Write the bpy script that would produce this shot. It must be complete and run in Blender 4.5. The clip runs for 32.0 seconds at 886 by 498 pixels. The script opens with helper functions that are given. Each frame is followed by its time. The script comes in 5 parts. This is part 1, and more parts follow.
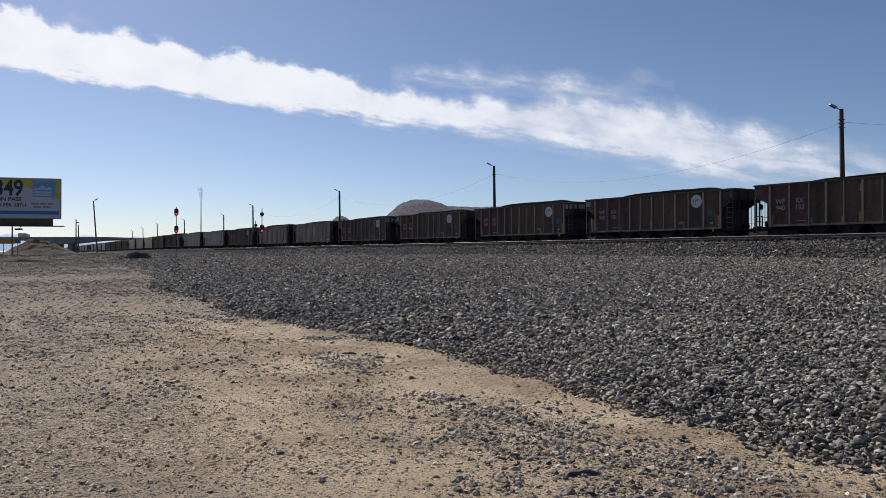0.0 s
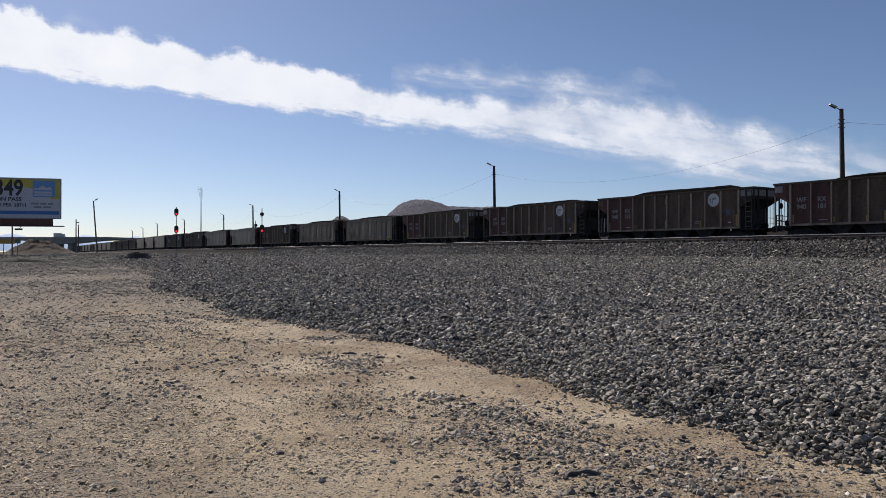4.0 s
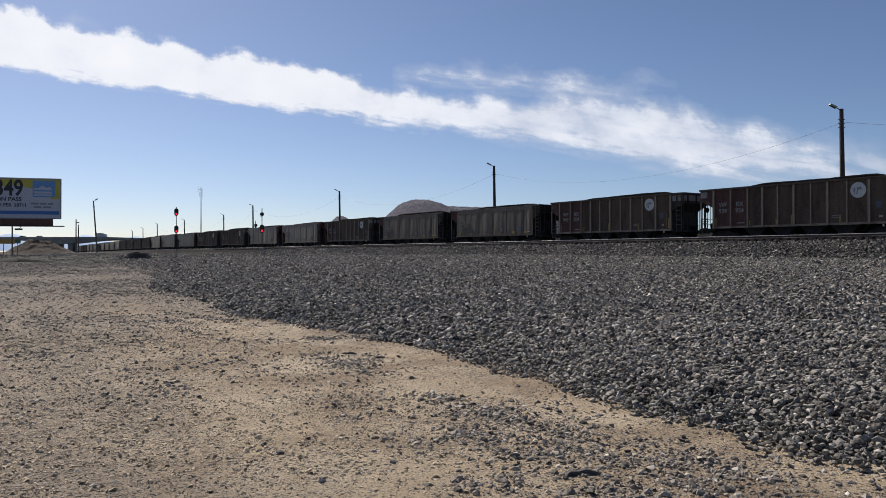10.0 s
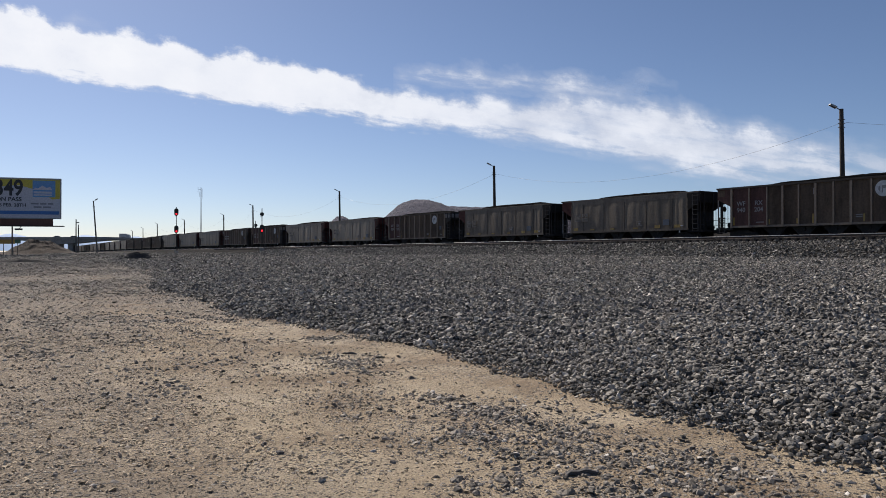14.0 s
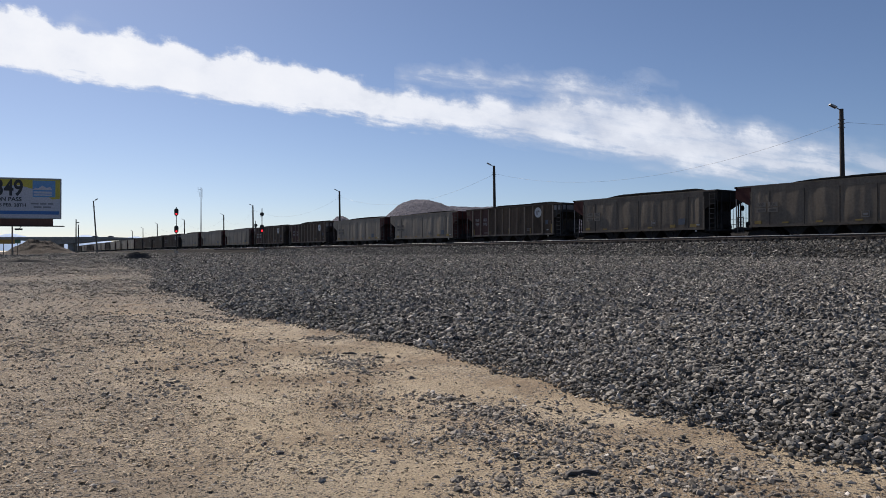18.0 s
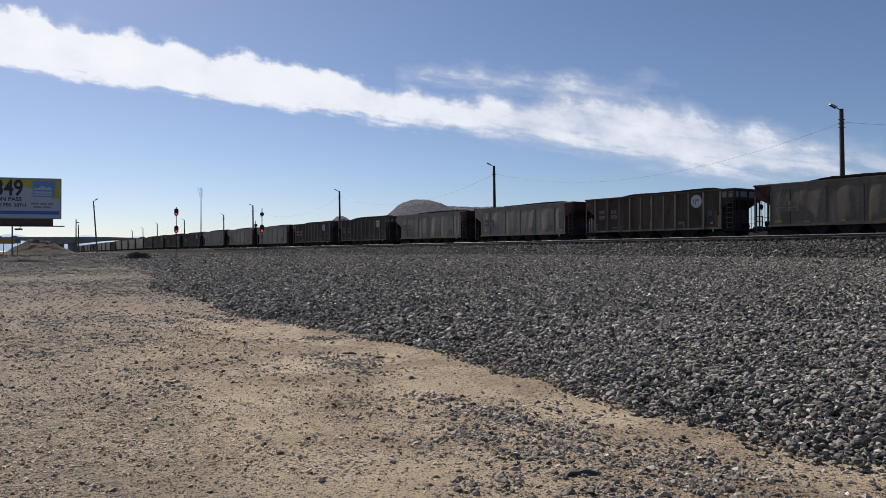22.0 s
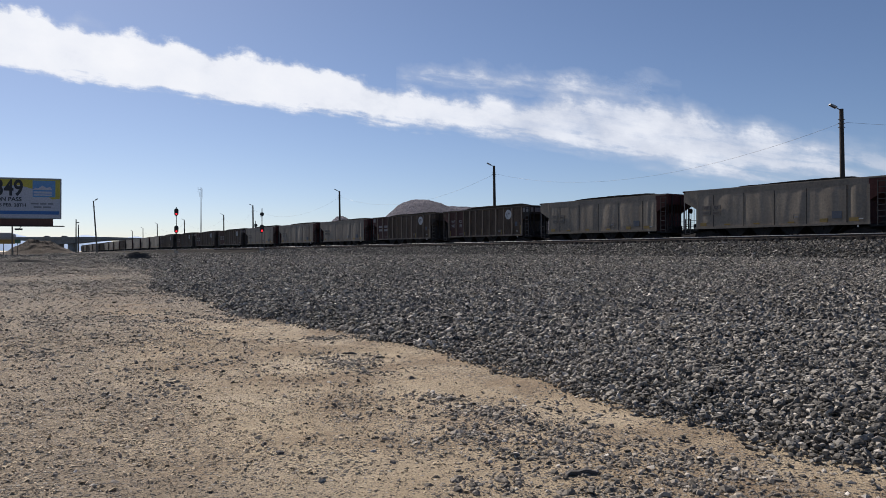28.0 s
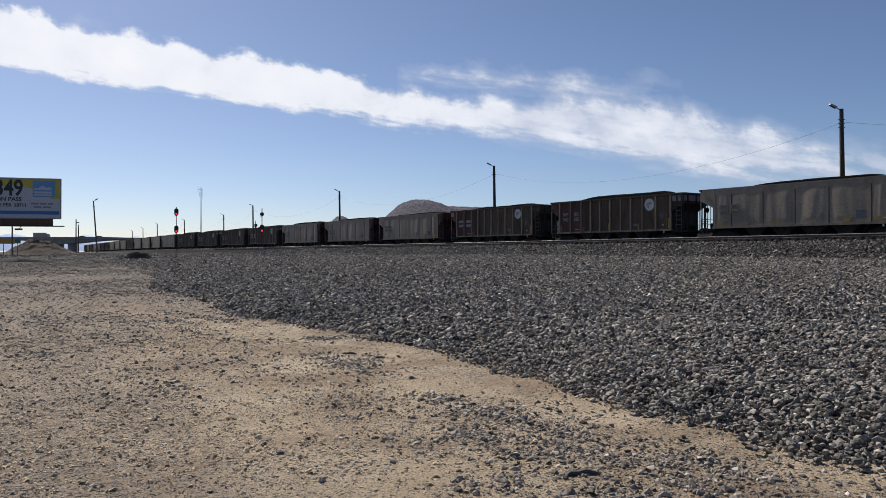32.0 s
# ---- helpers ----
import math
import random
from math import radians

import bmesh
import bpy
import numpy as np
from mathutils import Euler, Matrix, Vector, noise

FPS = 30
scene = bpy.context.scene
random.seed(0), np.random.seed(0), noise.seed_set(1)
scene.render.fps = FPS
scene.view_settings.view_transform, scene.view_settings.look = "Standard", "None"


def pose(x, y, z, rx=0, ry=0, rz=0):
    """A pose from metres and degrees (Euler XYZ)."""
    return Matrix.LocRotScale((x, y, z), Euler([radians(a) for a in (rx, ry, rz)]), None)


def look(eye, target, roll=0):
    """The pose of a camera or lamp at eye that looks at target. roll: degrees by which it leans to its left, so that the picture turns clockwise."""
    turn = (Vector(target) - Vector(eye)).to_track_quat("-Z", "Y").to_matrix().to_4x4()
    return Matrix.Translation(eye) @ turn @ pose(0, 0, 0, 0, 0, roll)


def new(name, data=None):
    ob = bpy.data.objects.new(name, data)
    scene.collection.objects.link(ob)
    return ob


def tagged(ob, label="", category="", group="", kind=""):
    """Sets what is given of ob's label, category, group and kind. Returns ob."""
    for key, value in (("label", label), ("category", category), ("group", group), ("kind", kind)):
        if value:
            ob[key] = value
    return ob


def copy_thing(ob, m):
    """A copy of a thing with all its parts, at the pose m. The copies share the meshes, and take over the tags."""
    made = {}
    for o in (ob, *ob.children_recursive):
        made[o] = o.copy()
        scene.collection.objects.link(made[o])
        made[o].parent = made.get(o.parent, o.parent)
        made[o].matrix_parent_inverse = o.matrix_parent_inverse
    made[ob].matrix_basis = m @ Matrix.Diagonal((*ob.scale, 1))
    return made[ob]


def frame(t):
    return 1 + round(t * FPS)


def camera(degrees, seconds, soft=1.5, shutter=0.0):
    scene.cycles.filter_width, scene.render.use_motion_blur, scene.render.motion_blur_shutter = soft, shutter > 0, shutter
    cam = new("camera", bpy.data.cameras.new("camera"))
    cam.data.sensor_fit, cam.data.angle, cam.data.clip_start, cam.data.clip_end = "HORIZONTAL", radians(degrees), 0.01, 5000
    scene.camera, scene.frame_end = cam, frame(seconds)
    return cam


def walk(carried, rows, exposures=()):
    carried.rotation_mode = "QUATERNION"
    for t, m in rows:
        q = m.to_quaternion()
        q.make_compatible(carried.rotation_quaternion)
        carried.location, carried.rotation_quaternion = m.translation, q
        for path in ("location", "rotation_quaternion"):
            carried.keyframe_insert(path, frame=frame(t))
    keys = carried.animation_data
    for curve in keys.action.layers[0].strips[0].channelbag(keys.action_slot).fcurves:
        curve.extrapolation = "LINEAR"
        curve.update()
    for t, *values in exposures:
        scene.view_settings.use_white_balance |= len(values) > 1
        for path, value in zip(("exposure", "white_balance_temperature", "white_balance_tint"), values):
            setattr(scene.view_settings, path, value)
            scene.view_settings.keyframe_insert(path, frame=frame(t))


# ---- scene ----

# camera: stands still, low beside the yard track
EYE = 1.1
cam = camera(61.03, 32.0, soft=0.65)
STILL = look((0, 0, EYE), (0, 1000, EYE + 3.76))
walk(cam, [(0.0, STILL), (32.0, STILL)], exposures=[(0.0, 0.1, 6500, 13.5), (32.0, 0.1, 6500, 13.5)])

# ---- light ----
SUN_AZ, SUN_EL = radians(-36.4), radians(43)
world = bpy.data.worlds.new("sky")
scene.world = world
world.use_nodes = True
wn = world.node_tree
sky = wn.nodes.new("ShaderNodeTexSky")
sky.sky_type = "NISHITA"
sky.sun_disc = False
sky.sun_elevation, sky.sun_rotation = SUN_EL, SUN_AZ
sky.altitude, sky.air_density, sky.dust_density, sky.ozone_density = 900, 0.76, 1.0, 3.4
wn.nodes["Background"].inputs["Strength"].default_value = 0.083
wn.links.new(sky.outputs[0], wn.nodes["Background"].inputs["Color"])
sun_data = bpy.data.lights.new("sun", "SUN")
sun_data.energy, sun_data.angle, sun_data.color = 4.75, radians(0.53), (1.0, 0.935, 0.83)
sun = new("sun", sun_data)
sun_way = Vector((math.sin(SUN_AZ) * math.cos(SUN_EL), math.cos(SUN_AZ) * math.cos(SUN_EL), math.sin(SUN_EL)))
sun.matrix_world = look(sun_way * 50, (0, 0, 0))

# ---- plan: the tracks run along s, q is the distance across from the camera's foot ----
TH = radians(33.84)
CT, ST = math.cos(TH), math.sin(TH)
BEND_S, BEND_R, BEND_A = 184.0, 300.0, radians(3.84)
GRADE = -0.0031
CAR_L, SPEED, GAP_S = 16.2, 4.418, 31.67
TRAIN_Q, SIDING_Q = 48.0, 43.7


def heading(s):
    return TH - min(max(s - BEND_S, 0) / BEND_R, BEND_A)


def bend(s):
    """How far the tracks swing out across, past the bend."""
    d = np.clip(s - BEND_S, 0, BEND_R * BEND_A)
    return BEND_R * (1 - np.cos(d / BEND_R)) + np.maximum(s - BEND_S - BEND_R * BEND_A, 0) * math.sin(BEND_A)


def spot(s, q):
    """Plan x, y of a place s along the tracks and q across."""
    qq = q + float(bend(s))
    return qq * CT - s * ST, qq * ST + s * CT


def smooth(a, b, v):
    w = np.clip((v - a) / (b - a), 0, 1)
    return w * w * (3 - 2 * w)


def wave(x, y, k, seed=0.0):
    """A cheap rolling noise, about -1 to 1."""
    return (np.sin(x * 1.7 * k + seed) * np.cos(y * 1.3 * k - seed * 2) + 0.6 * np.sin(x * 3.1 * k + y * 2.3 * k + seed * 3)
            + 0.4 * np.cos(y * 5.3 * k - x * 2.1 * k + seed)) / 1.7


def rail_z(s):
    return EYE + 1.05 + GRADE * (s - 19)


def train_z(s):
    return EYE + 0.72 + GRADE * (s - 19)


EDGE_S = (1.5, 2.5, 3.2, 4.0, 5.2, 6.6, 9.2, 11.0, 12.4, 14.5, 17.0, 20.0, 22.5, 28.3, 37.0, 60.0, 90.0)
EDGE_Q = (3.95, 3.9, 4.02, 4.1, 4.3, 4.58, 4.58, 4.5, 4.2, 4.6, 4.95, 5.1, 5.0, 6.5, 8.2, 9.6, 11.5)


def edge_q(s):
    """Where the stones end and the sand begins."""
    return np.interp(s, EDGE_S, EDGE_Q) + 0.07 * np.sin(s * 2.9) + 0.05 * np.sin(s * 6.7 + 1)


def ground_z(s, q):
    s, q = np.asarray(s, float), np.asarray(q, float)
    y = q * ST + s * CT
    x = q * CT - s * ST
    flat = q - bend(s) * smooth(30, 45, q)
    z = 0.7 * smooth(12, 85, y) - 0.5 * smooth(400, 1500, np.hypot(x, y))
    e = edge_q(s)
    near = 1 - smooth(15, 90, np.hypot(x, y))
    z = z + 0.13 * smooth(e - 0.15, e + 0.7, q) + 0.45 * smooth(5, 40, flat) * (1 - 0.8 * smooth(20, 85, y))
    z = z + near * (0.018 * wave(x, y, 0.8) + 0.012 * wave(x, y, 2.3, 1.0) + 0.006 * wave(x, y, 5.0, 4.0) + 0.004 * wave(y, x, 9.0, 2.0))
    rut = np.exp(-((q - 1.0 - 0.15 * np.sin(s * 0.3)) / 0.22) ** 2) + np.exp(-((q + 0.8 - 0.15 * np.sin(s * 0.3)) / 0.22) ** 2)
    z = z - 0.025 * rut * near
    top = rail_z(s) - 0.38
    low = train_z(s) - 0.3
    crib = rail_z(s) - 0.23
    ramp = np.clip((flat - 39.2) / 2.9, 0, 1)
    bed = z * (1 - ramp) + top * ramp
    bed = bed + (crib - top) * smooth(42.42, 42.7, flat)
    bed = bed + (low - crib) * smooth(45.0, 46.2, flat)
    back = smooth(50.3, 53.5, flat)
    bed = bed * (1 - back) + (train_z(s) + 1.35 * smooth(52, 62, flat)) * back
    fade = smooth(700, 1500, np.hypot(x, y)) + smooth(70, 120, -s)
    return np.where(flat > 39.2, bed * (1 - np.clip(fade, 0, 1)) + z * np.clip(fade, 0, 1), z)


def stony_at(s, q):
    return (q > edge_q(s)) & (q < 78 + bend(s)) & (s > -70) & (s < 560)


# ---- materials ----
def material(name, rough=0.8, metal=0.0):
    m = bpy.data.materials.new(name)
    m.use_nodes = True
    b = m.node_tree.nodes["Principled BSDF"]
    b.inputs["Roughness"].default_value, b.inputs["Metallic"].default_value = rough, metal
    return m, m.node_tree, b


def node(tree, kind, **values):
    n = tree.nodes.new(kind)
    for key, value in values.items():
        n.inputs[key.replace("_", " ")].default_value = value
    return n


def ramp_of(tree, source, stops):
    r = tree.nodes.new("ShaderNodeValToRGB")
    e = r.color_ramp.elements
    while len(e) < len(stops):
        e.new(0.5)
    for el, (pos, col) in zip(e, stops):
        el.position, el.color = pos, (*col, 1)
    tree.links.new(source, r.inputs[0])
    return r


def blend(tree, kind, fac, a, b):
    mx = tree.nodes.new("ShaderNodeMix")
    mx.data_type, mx.blend_type = "RGBA", kind
    for sock, v in ((mx.inputs[0], fac), (mx.inputs[6], a), (mx.inputs[7], b)):
        if hasattr(v, "is_linked"):
            tree.links.new(v, sock)
        elif isinstance(v, tuple):
            sock.default_value = (*v, 1)
        else:
            sock.default_value = v
    return mx.outputs[2]


def coords(tree, scale=(1, 1, 1)):
    tc = tree.nodes.new("ShaderNodeTexCoord")
    mp = tree.nodes.new("ShaderNodeMapping")
    mp.inputs["Scale"].default_value = scale
    tree.links.new(tc.outputs["Object"], mp.inputs[0])
    return mp.outputs[0]


def noisy(tree, where, scale, detail=4.0, rough=0.6, distort=0.0):
    n = node(tree, "ShaderNodeTexNoise", Scale=scale, Detail=detail, Roughness=rough, Distortion=distort)
    tree.links.new(where, n.inputs["Vector"])
    return n.outputs[0]


def relief(tree, b, height, strength, distance):
    bp = node(tree, "ShaderNodeBump", Strength=strength, Distance=distance)
    tree.links.new(height, bp.inputs["Height"])
    tree.links.new(bp.outputs[0], b.inputs["Normal"])


def weathered(name, c1, c2, big=0.6, fine=9.0, rough=0.8, metal=0.0, streak=(1, 1, 1), bump=0.3, dist=0.01, vary=0.0):
    """Paint, metal, stone or earth: two colours in stains, a finer grain, and a little relief."""
    m, t, b = material(name, rough, metal)
    w = coords(t, streak)
    st = ramp_of(t, noisy(t, w, big, 5, 0.65, 0.4), [(0.32, c1), (0.68, c2)])
    gr = ramp_of(t, noisy(t, coords(t), fine, 6, 0.7), [(0.25, (0.6, 0.6, 0.6)), (0.75, (1.3, 1.3, 1.3))])
    col = blend(t, "MULTIPLY", 0.8, st.outputs[0], gr.outputs[0])
    if vary:
        oi = t.nodes.new("ShaderNodeObjectInfo")
        rv = ramp_of(t, oi.outputs["Random"], [(0.0, (1 - vary,) * 3), (1.0, (1 + vary,) * 3)])
        col = blend(t, "MULTIPLY", 1.0, col, rv.outputs[0])
    t.links.new(col, b.inputs["Base Color"])
    relief(t, b, gr.outputs[0], bump, dist)
    return m


def plain(name, col, rough=0.6, metal=0.0):
    m, t, b = material(name, rough, metal)
    g = ramp_of(t, noisy(t, coords(t), 6.0, 5), [(0.3, tuple(c * 0.8 for c in col)), (0.7, tuple(min(c * 1.12, 1) for c in col))])
    t.links.new(g.outputs[0], b.inputs["Base Color"])
    return m


def glowing(name, col, power):
    m, t, b = material(name, 0.4)
    b.inputs["Base Color"].default_value = (*col, 1)
    b.inputs["Emission Color"].default_value = (*col, 1)
    b.inputs["Emission Strength"].default_value = power
    return m


def sand_material():
    m, t, b = material("sandy_dirt", 0.95)
    b.inputs["Specular IOR Level"].default_value = 0.2
    w = coords(t)
    soil = ramp_of(t, noisy(t, w, 0.55, 6, 0.6, 0.6), [(0.34, (0.3, 0.222, 0.142)), (0.5, (0.49, 0.391, 0.268)), (0.64, (0.58, 0.48, 0.345))])
    # farther from the track's end the dirt is mixed with grey gravel dust
    sep0 = t.nodes.new("ShaderNodeSeparateXYZ")
    t.links.new(w, sep0.inputs[0])
    far = node(t, "ShaderNodeMapRange")
    for key, v in (("From Min", 5.0), ("From Max", 20.0), ("To Min", -0.12), ("To Max", 0.42)):
        far.inputs[key].default_value = v
    t.links.new(sep0.outputs[1], far.inputs["Value"])
    across = t.nodes.new("ShaderNodeVectorMath")
    across.operation = "DOT_PRODUCT"
    across.inputs[1].default_value = (CT, ST, 0)
    t.links.new(w, across.inputs[0])
    trod = node(t, "ShaderNodeMapRange")
    for key, v in (("From Min", 0.2), ("From Max", 2.8), ("To Min", 0.36), ("To Max", -0.1)):
        trod.inputs[key].default_value = v
    t.links.new(across.outputs["Value"], trod.inputs["Value"])
    both = node(t, "ShaderNodeMath")
    t.links.new(far.outputs[0], both.inputs[0])
    t.links.new(trod.outputs[0], both.inputs[1])
    add = node(t, "ShaderNodeMath")
    t.links.new(both.outputs[0], add.inputs[0])
    t.links.new(noisy(t, w, 0.22, 7, 0.68, 0.8), add.inputs[1])
    dust = ramp_of(t, add.outputs[0], [(0.46, (0, 0, 0)), (0.62, (0.85, 0.85, 0.85))])
    grey = ramp_of(t, noisy(t, w, 9, 8, 0.75), [(0.32, (0.19, 0.157, 0.118)), (0.5, (0.34, 0.277, 0.205)), (0.7, (0.48, 0.394, 0.295))])
    # the grey gets darker with distance
    dark_grey = ramp_of(t, noisy(t, w, 5, 8, 0.75), [(0.32, (0.085, 0.077, 0.068)), (0.5, (0.15, 0.136, 0.12)), (0.7, (0.24, 0.215, 0.19))])
    deep = node(t, "ShaderNodeMapRange")
    for key, v in (("From Min", 8.0), ("From Max", 25.0)):
        deep.inputs[key].default_value = v
    t.links.new(sep0.outputs[1], deep.inputs["Value"])
    grey = blend(t, "MIX", deep.outputs[0], grey.outputs[0], dark_grey.outputs[0])
    mixed = blend(t, "MIX", dust.outputs[0], soil.outputs[0], grey)
    # damp brown soil in patches beside the bed
    damp = ramp_of(t, noisy(t, w, 0.95, 6, 0.62, 0.6), [(0.5, (0, 0, 0)), (0.62, (0.75, 0.75, 0.75))])
    strip = node(t, "ShaderNodeMapRange")
    for key, v in (("From Min", 1.7), ("From Max", 2.5)):
        strip.inputs[key].default_value = v
    t.links.new(across.outputs["Value"], strip.inputs["Value"])
    mixed = blend(t, "MIX", blend(t, "MULTIPLY", 1.0, damp.outputs[0], strip.outputs[0]), mixed, (0.29, 0.212, 0.138))
    grain = ramp_of(t, noisy(t, w, 60, 7, 0.8), [(0.36, (0.5, 0.49, 0.48)), (0.48, (0.97, 0.97, 0.97)), (0.7, (1.3, 1.3, 1.3))])
    c = blend(t, "MULTIPLY", 0.85, mixed, grain.outputs[0])
    height = noisy(t, w, 14, 10, 0.8)
    # small stones trodden into the dirt, thick in some places and few in others
    for size, patch, lo, hi in ((30.0, 0.7, 0.38, 0.6), (70.0, 1.5, 0.3, 0.56)):
        vo = node(t, "ShaderNodeTexVoronoi", Scale=size, Randomness=1.0)
        t.links.new(w, vo.inputs["Vector"])
        sep = t.nodes.new("ShaderNodeSeparateColor")
        t.links.new(vo.outputs["Color"], sep.inputs[0])
        thick = ramp_of(t, noisy(t, w, patch, 6, 0.65), [(lo, (0.03, 0.03, 0.03)), (hi, (0.9, 0.9, 0.9))])
        near = node(t, "ShaderNodeMath")
        near.operation = "LESS_THAN"
        t.links.new(sep.outputs[2], near.inputs[0])
        t.links.new(thick.outputs[0], near.inputs[1])
        body = ramp_of(t, vo.outputs["Distance"], [(0.3, (1, 1, 1)), (0.42, (0, 0, 0))])
        mask = blend(t, "MULTIPLY", 1.0, body.outputs[0], near.outputs[0])
        tone = ramp_of(t, sep.outputs[0], [(0.0, (0.07, 0.065, 0.06)), (0.45, (0.19, 0.17, 0.148)), (0.85, (0.31, 0.275, 0.23)), (1.0, (0.6, 0.55, 0.48))])
        c = blend(t, "MIX", mask, c, tone.outputs[0])
        up = node(t, "ShaderNodeMath")
        up.operation = "MULTIPLY_ADD"
        t.links.new(mask, up.inputs[0])
        up.inputs[1].default_value = 18.0 / size
        t.links.new(height, up.inputs[2])
        height = up.outputs[0]
    t.links.new(c, b.inputs["Base Color"])
    relief(t, b, height, 1.0, 0.036)
    return m


def gravel_material():
    m, t, b = material("crushed_stone", 0.95)
    b.inputs["Specular IOR Level"].default_value = 0.1
    w = coords(t)
    vo = node(t, "ShaderNodeTexVoronoi", Scale=17.0, Randomness=1.0)
    t.links.new(w, vo.inputs["Vector"])
    sep = t.nodes.new("ShaderNodeSeparateColor")
    t.links.new(vo.outputs["Color"], sep.inputs[0])
    tone = ramp_of(t, sep.outputs[0], [(0.0, (0.068, 0.063, 0.056)), (0.5, (0.152, 0.141, 0.124)), (0.85, (0.27, 0.249, 0.218)), (1.0, (0.42, 0.385, 0.345))])
    big = ramp_of(t, noisy(t, w, 0.12, 4), [(0.35, (0.82, 0.82, 0.84)), (0.65, (1.12, 1.1, 1.06))])
    c = blend(t, "MULTIPLY", 1.0, tone.outputs[0], big.outputs[0])
    # shade in the gaps between stones, multiplied into the colour
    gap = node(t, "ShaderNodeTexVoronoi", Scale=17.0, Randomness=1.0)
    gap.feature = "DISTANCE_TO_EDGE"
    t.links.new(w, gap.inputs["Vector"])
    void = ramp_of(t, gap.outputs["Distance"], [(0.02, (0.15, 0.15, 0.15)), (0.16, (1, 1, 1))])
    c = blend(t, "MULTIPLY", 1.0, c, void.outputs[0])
    t.links.new(c, b.inputs["Base Color"])
    hi = t.nodes.new("ShaderNodeMath")
    hi.operation = "MULTIPLY_ADD"
    t.links.new(vo.outputs["Distance"], hi.inputs[0])
    hi.inputs[1].default_value = -1.0
    t.links.new(sep.outputs[1], hi.inputs[2])
    relief(t, b, hi.outputs[0], 1.0, 0.05)
    return m


def stone_material(name, stops):
    m, t, b = material(name, 0.8)
    geo = t.nodes.new("ShaderNodeNewGeometry")
    tone = ramp_of(t, geo.outputs["Random Per Island"], stops)
    g = ramp_of(t, noisy(t, coords(t), 60, 5, 0.7), [(0.3, (0.7, 0.7, 0.7)), (0.7, (1.25, 1.25, 1.25))])
    c = blend(t, "MULTIPLY", 0.8, tone.outputs[0], g.outputs[0])
    t.links.new(c, b.inputs["Base Color"])
    relief(t, b, g.outputs[0], 0.4, 0.006)
    return m


SAND = sand_material()
GRAVEL = gravel_material()
# dark track ballast; shade low around the cars is put into its near-black colour
SHADED_BED = weathered("dark_ballast_with_shade", (0.012, 0.011, 0.01), (0.035, 0.032, 0.029), 0.4, 14, 0.9, bump=0.8, dist=0.04)
SHADED_BED.node_tree.nodes["Principled BSDF"].inputs["Specular IOR Level"].default_value = 0.02
STONE = stone_material("ballast_stone", [(0.0, (0.046, 0.042, 0.037)), (0.38, (0.124, 0.114, 0.099)), (0.68, (0.242, 0.222, 0.192)), (0.92, (0.39, 0.355, 0.3)), (1.0, (0.6, 0.55, 0.48))])
SHOULDER = stone_material("fresh_dark_ballast", [(0.0, (0.036, 0.034, 0.03)), (0.5, (0.103, 0.096, 0.085)), (0.85, (0.205, 0.19, 0.166)), (1.0, (0.4, 0.37, 0.33))])
SPILL = stone_material("spilled_gravel", [(0.0, (0.085, 0.075, 0.062)), (0.35, (0.165, 0.145, 0.119)), (0.75, (0.28, 0.243, 0.195)), (0.94, (0.39, 0.335, 0.267)), (1.0, (0.6, 0.55, 0.48))])
PEBBLE = stone_material("pebble", [(0.0, (0.08, 0.072, 0.065)), (0.25, (0.18, 0.158, 0.135)), (0.75, (0.27, 0.23, 0.18)), (0.93, (0.38, 0.33, 0.27)), (1.0, (0.65, 0.61, 0.55))])
GRIT = stone_material("sandy_grit", [(0.0, (0.12, 0.1, 0.08)), (0.4, (0.28, 0.225, 0.155)), (0.85, (0.42, 0.34, 0.24)), (1.0, (0.6, 0.55, 0.46))])
CLOD = stone_material("dirt_clod", [(0.0, (0.2, 0.155, 0.105)), (0.4, (0.45, 0.354, 0.235)), (1.0, (0.61, 0.49, 0.338))])
# worn steel; the ground and sky it reflects are put into the light base
RAIL_HEAD = weathered("worn_rail", (0.38, 0.36, 0.34), (0.5, 0.48, 0.46), 1, 20, 0.5, 0.3, bump=0.05)
RAIL_RUST = weathered("rusty_rail", (0.035, 0.025, 0.02), (0.07, 0.046, 0.034), 2, 20, 0.85)
TIE_WOOD = weathered("creosoted_wood", (0.05, 0.04, 0.033), (0.1, 0.08, 0.065), 2, 25, 0.9, streak=(1, 8, 8), vary=0.3)
BROWN = weathered("brown_car_paint", (0.06, 0.042, 0.03), (0.135, 0.097, 0.069), 0.9, 8, 0.75, streak=(1.4, 1, 0.35), vary=0.15)
# ribs and sills are a lighter brown than the panels
RIB_BROWN = weathered("light_brown_rib", (0.125, 0.098, 0.074), (0.235, 0.188, 0.145), 0.8, 8, 0.8, streak=(1, 1, 0.4))
RED_PANEL = weathered("oxide_red_panel", (0.062, 0.032, 0.027), (0.125, 0.066, 0.055), 0.9, 8, 0.7, streak=(1.4, 1, 0.4))
GREY = weathered("grey_car_paint", (0.205, 0.168, 0.126), (0.295, 0.247, 0.19), 0.9, 6, 0.7, streak=(1.8, 1, 0.16), vary=0.15)
GREY_DARK = weathered("sooty_grey_car_paint", (0.112, 0.088, 0.064), (0.184, 0.148, 0.11), 0.9, 6, 0.75, streak=(1.8, 1, 0.16), vary=0.15)
MAROON = weathered("maroon_car_end", (0.042, 0.015, 0.015), (0.088, 0.033, 0.03), 0.8, 8, 0.75)
# near-black and dark brown for car ends, seams and top chords
DARK_END = weathered("black_car_end", (0.013, 0.012, 0.012), (0.028, 0.024, 0.022), 0.8, 8, 0.8)
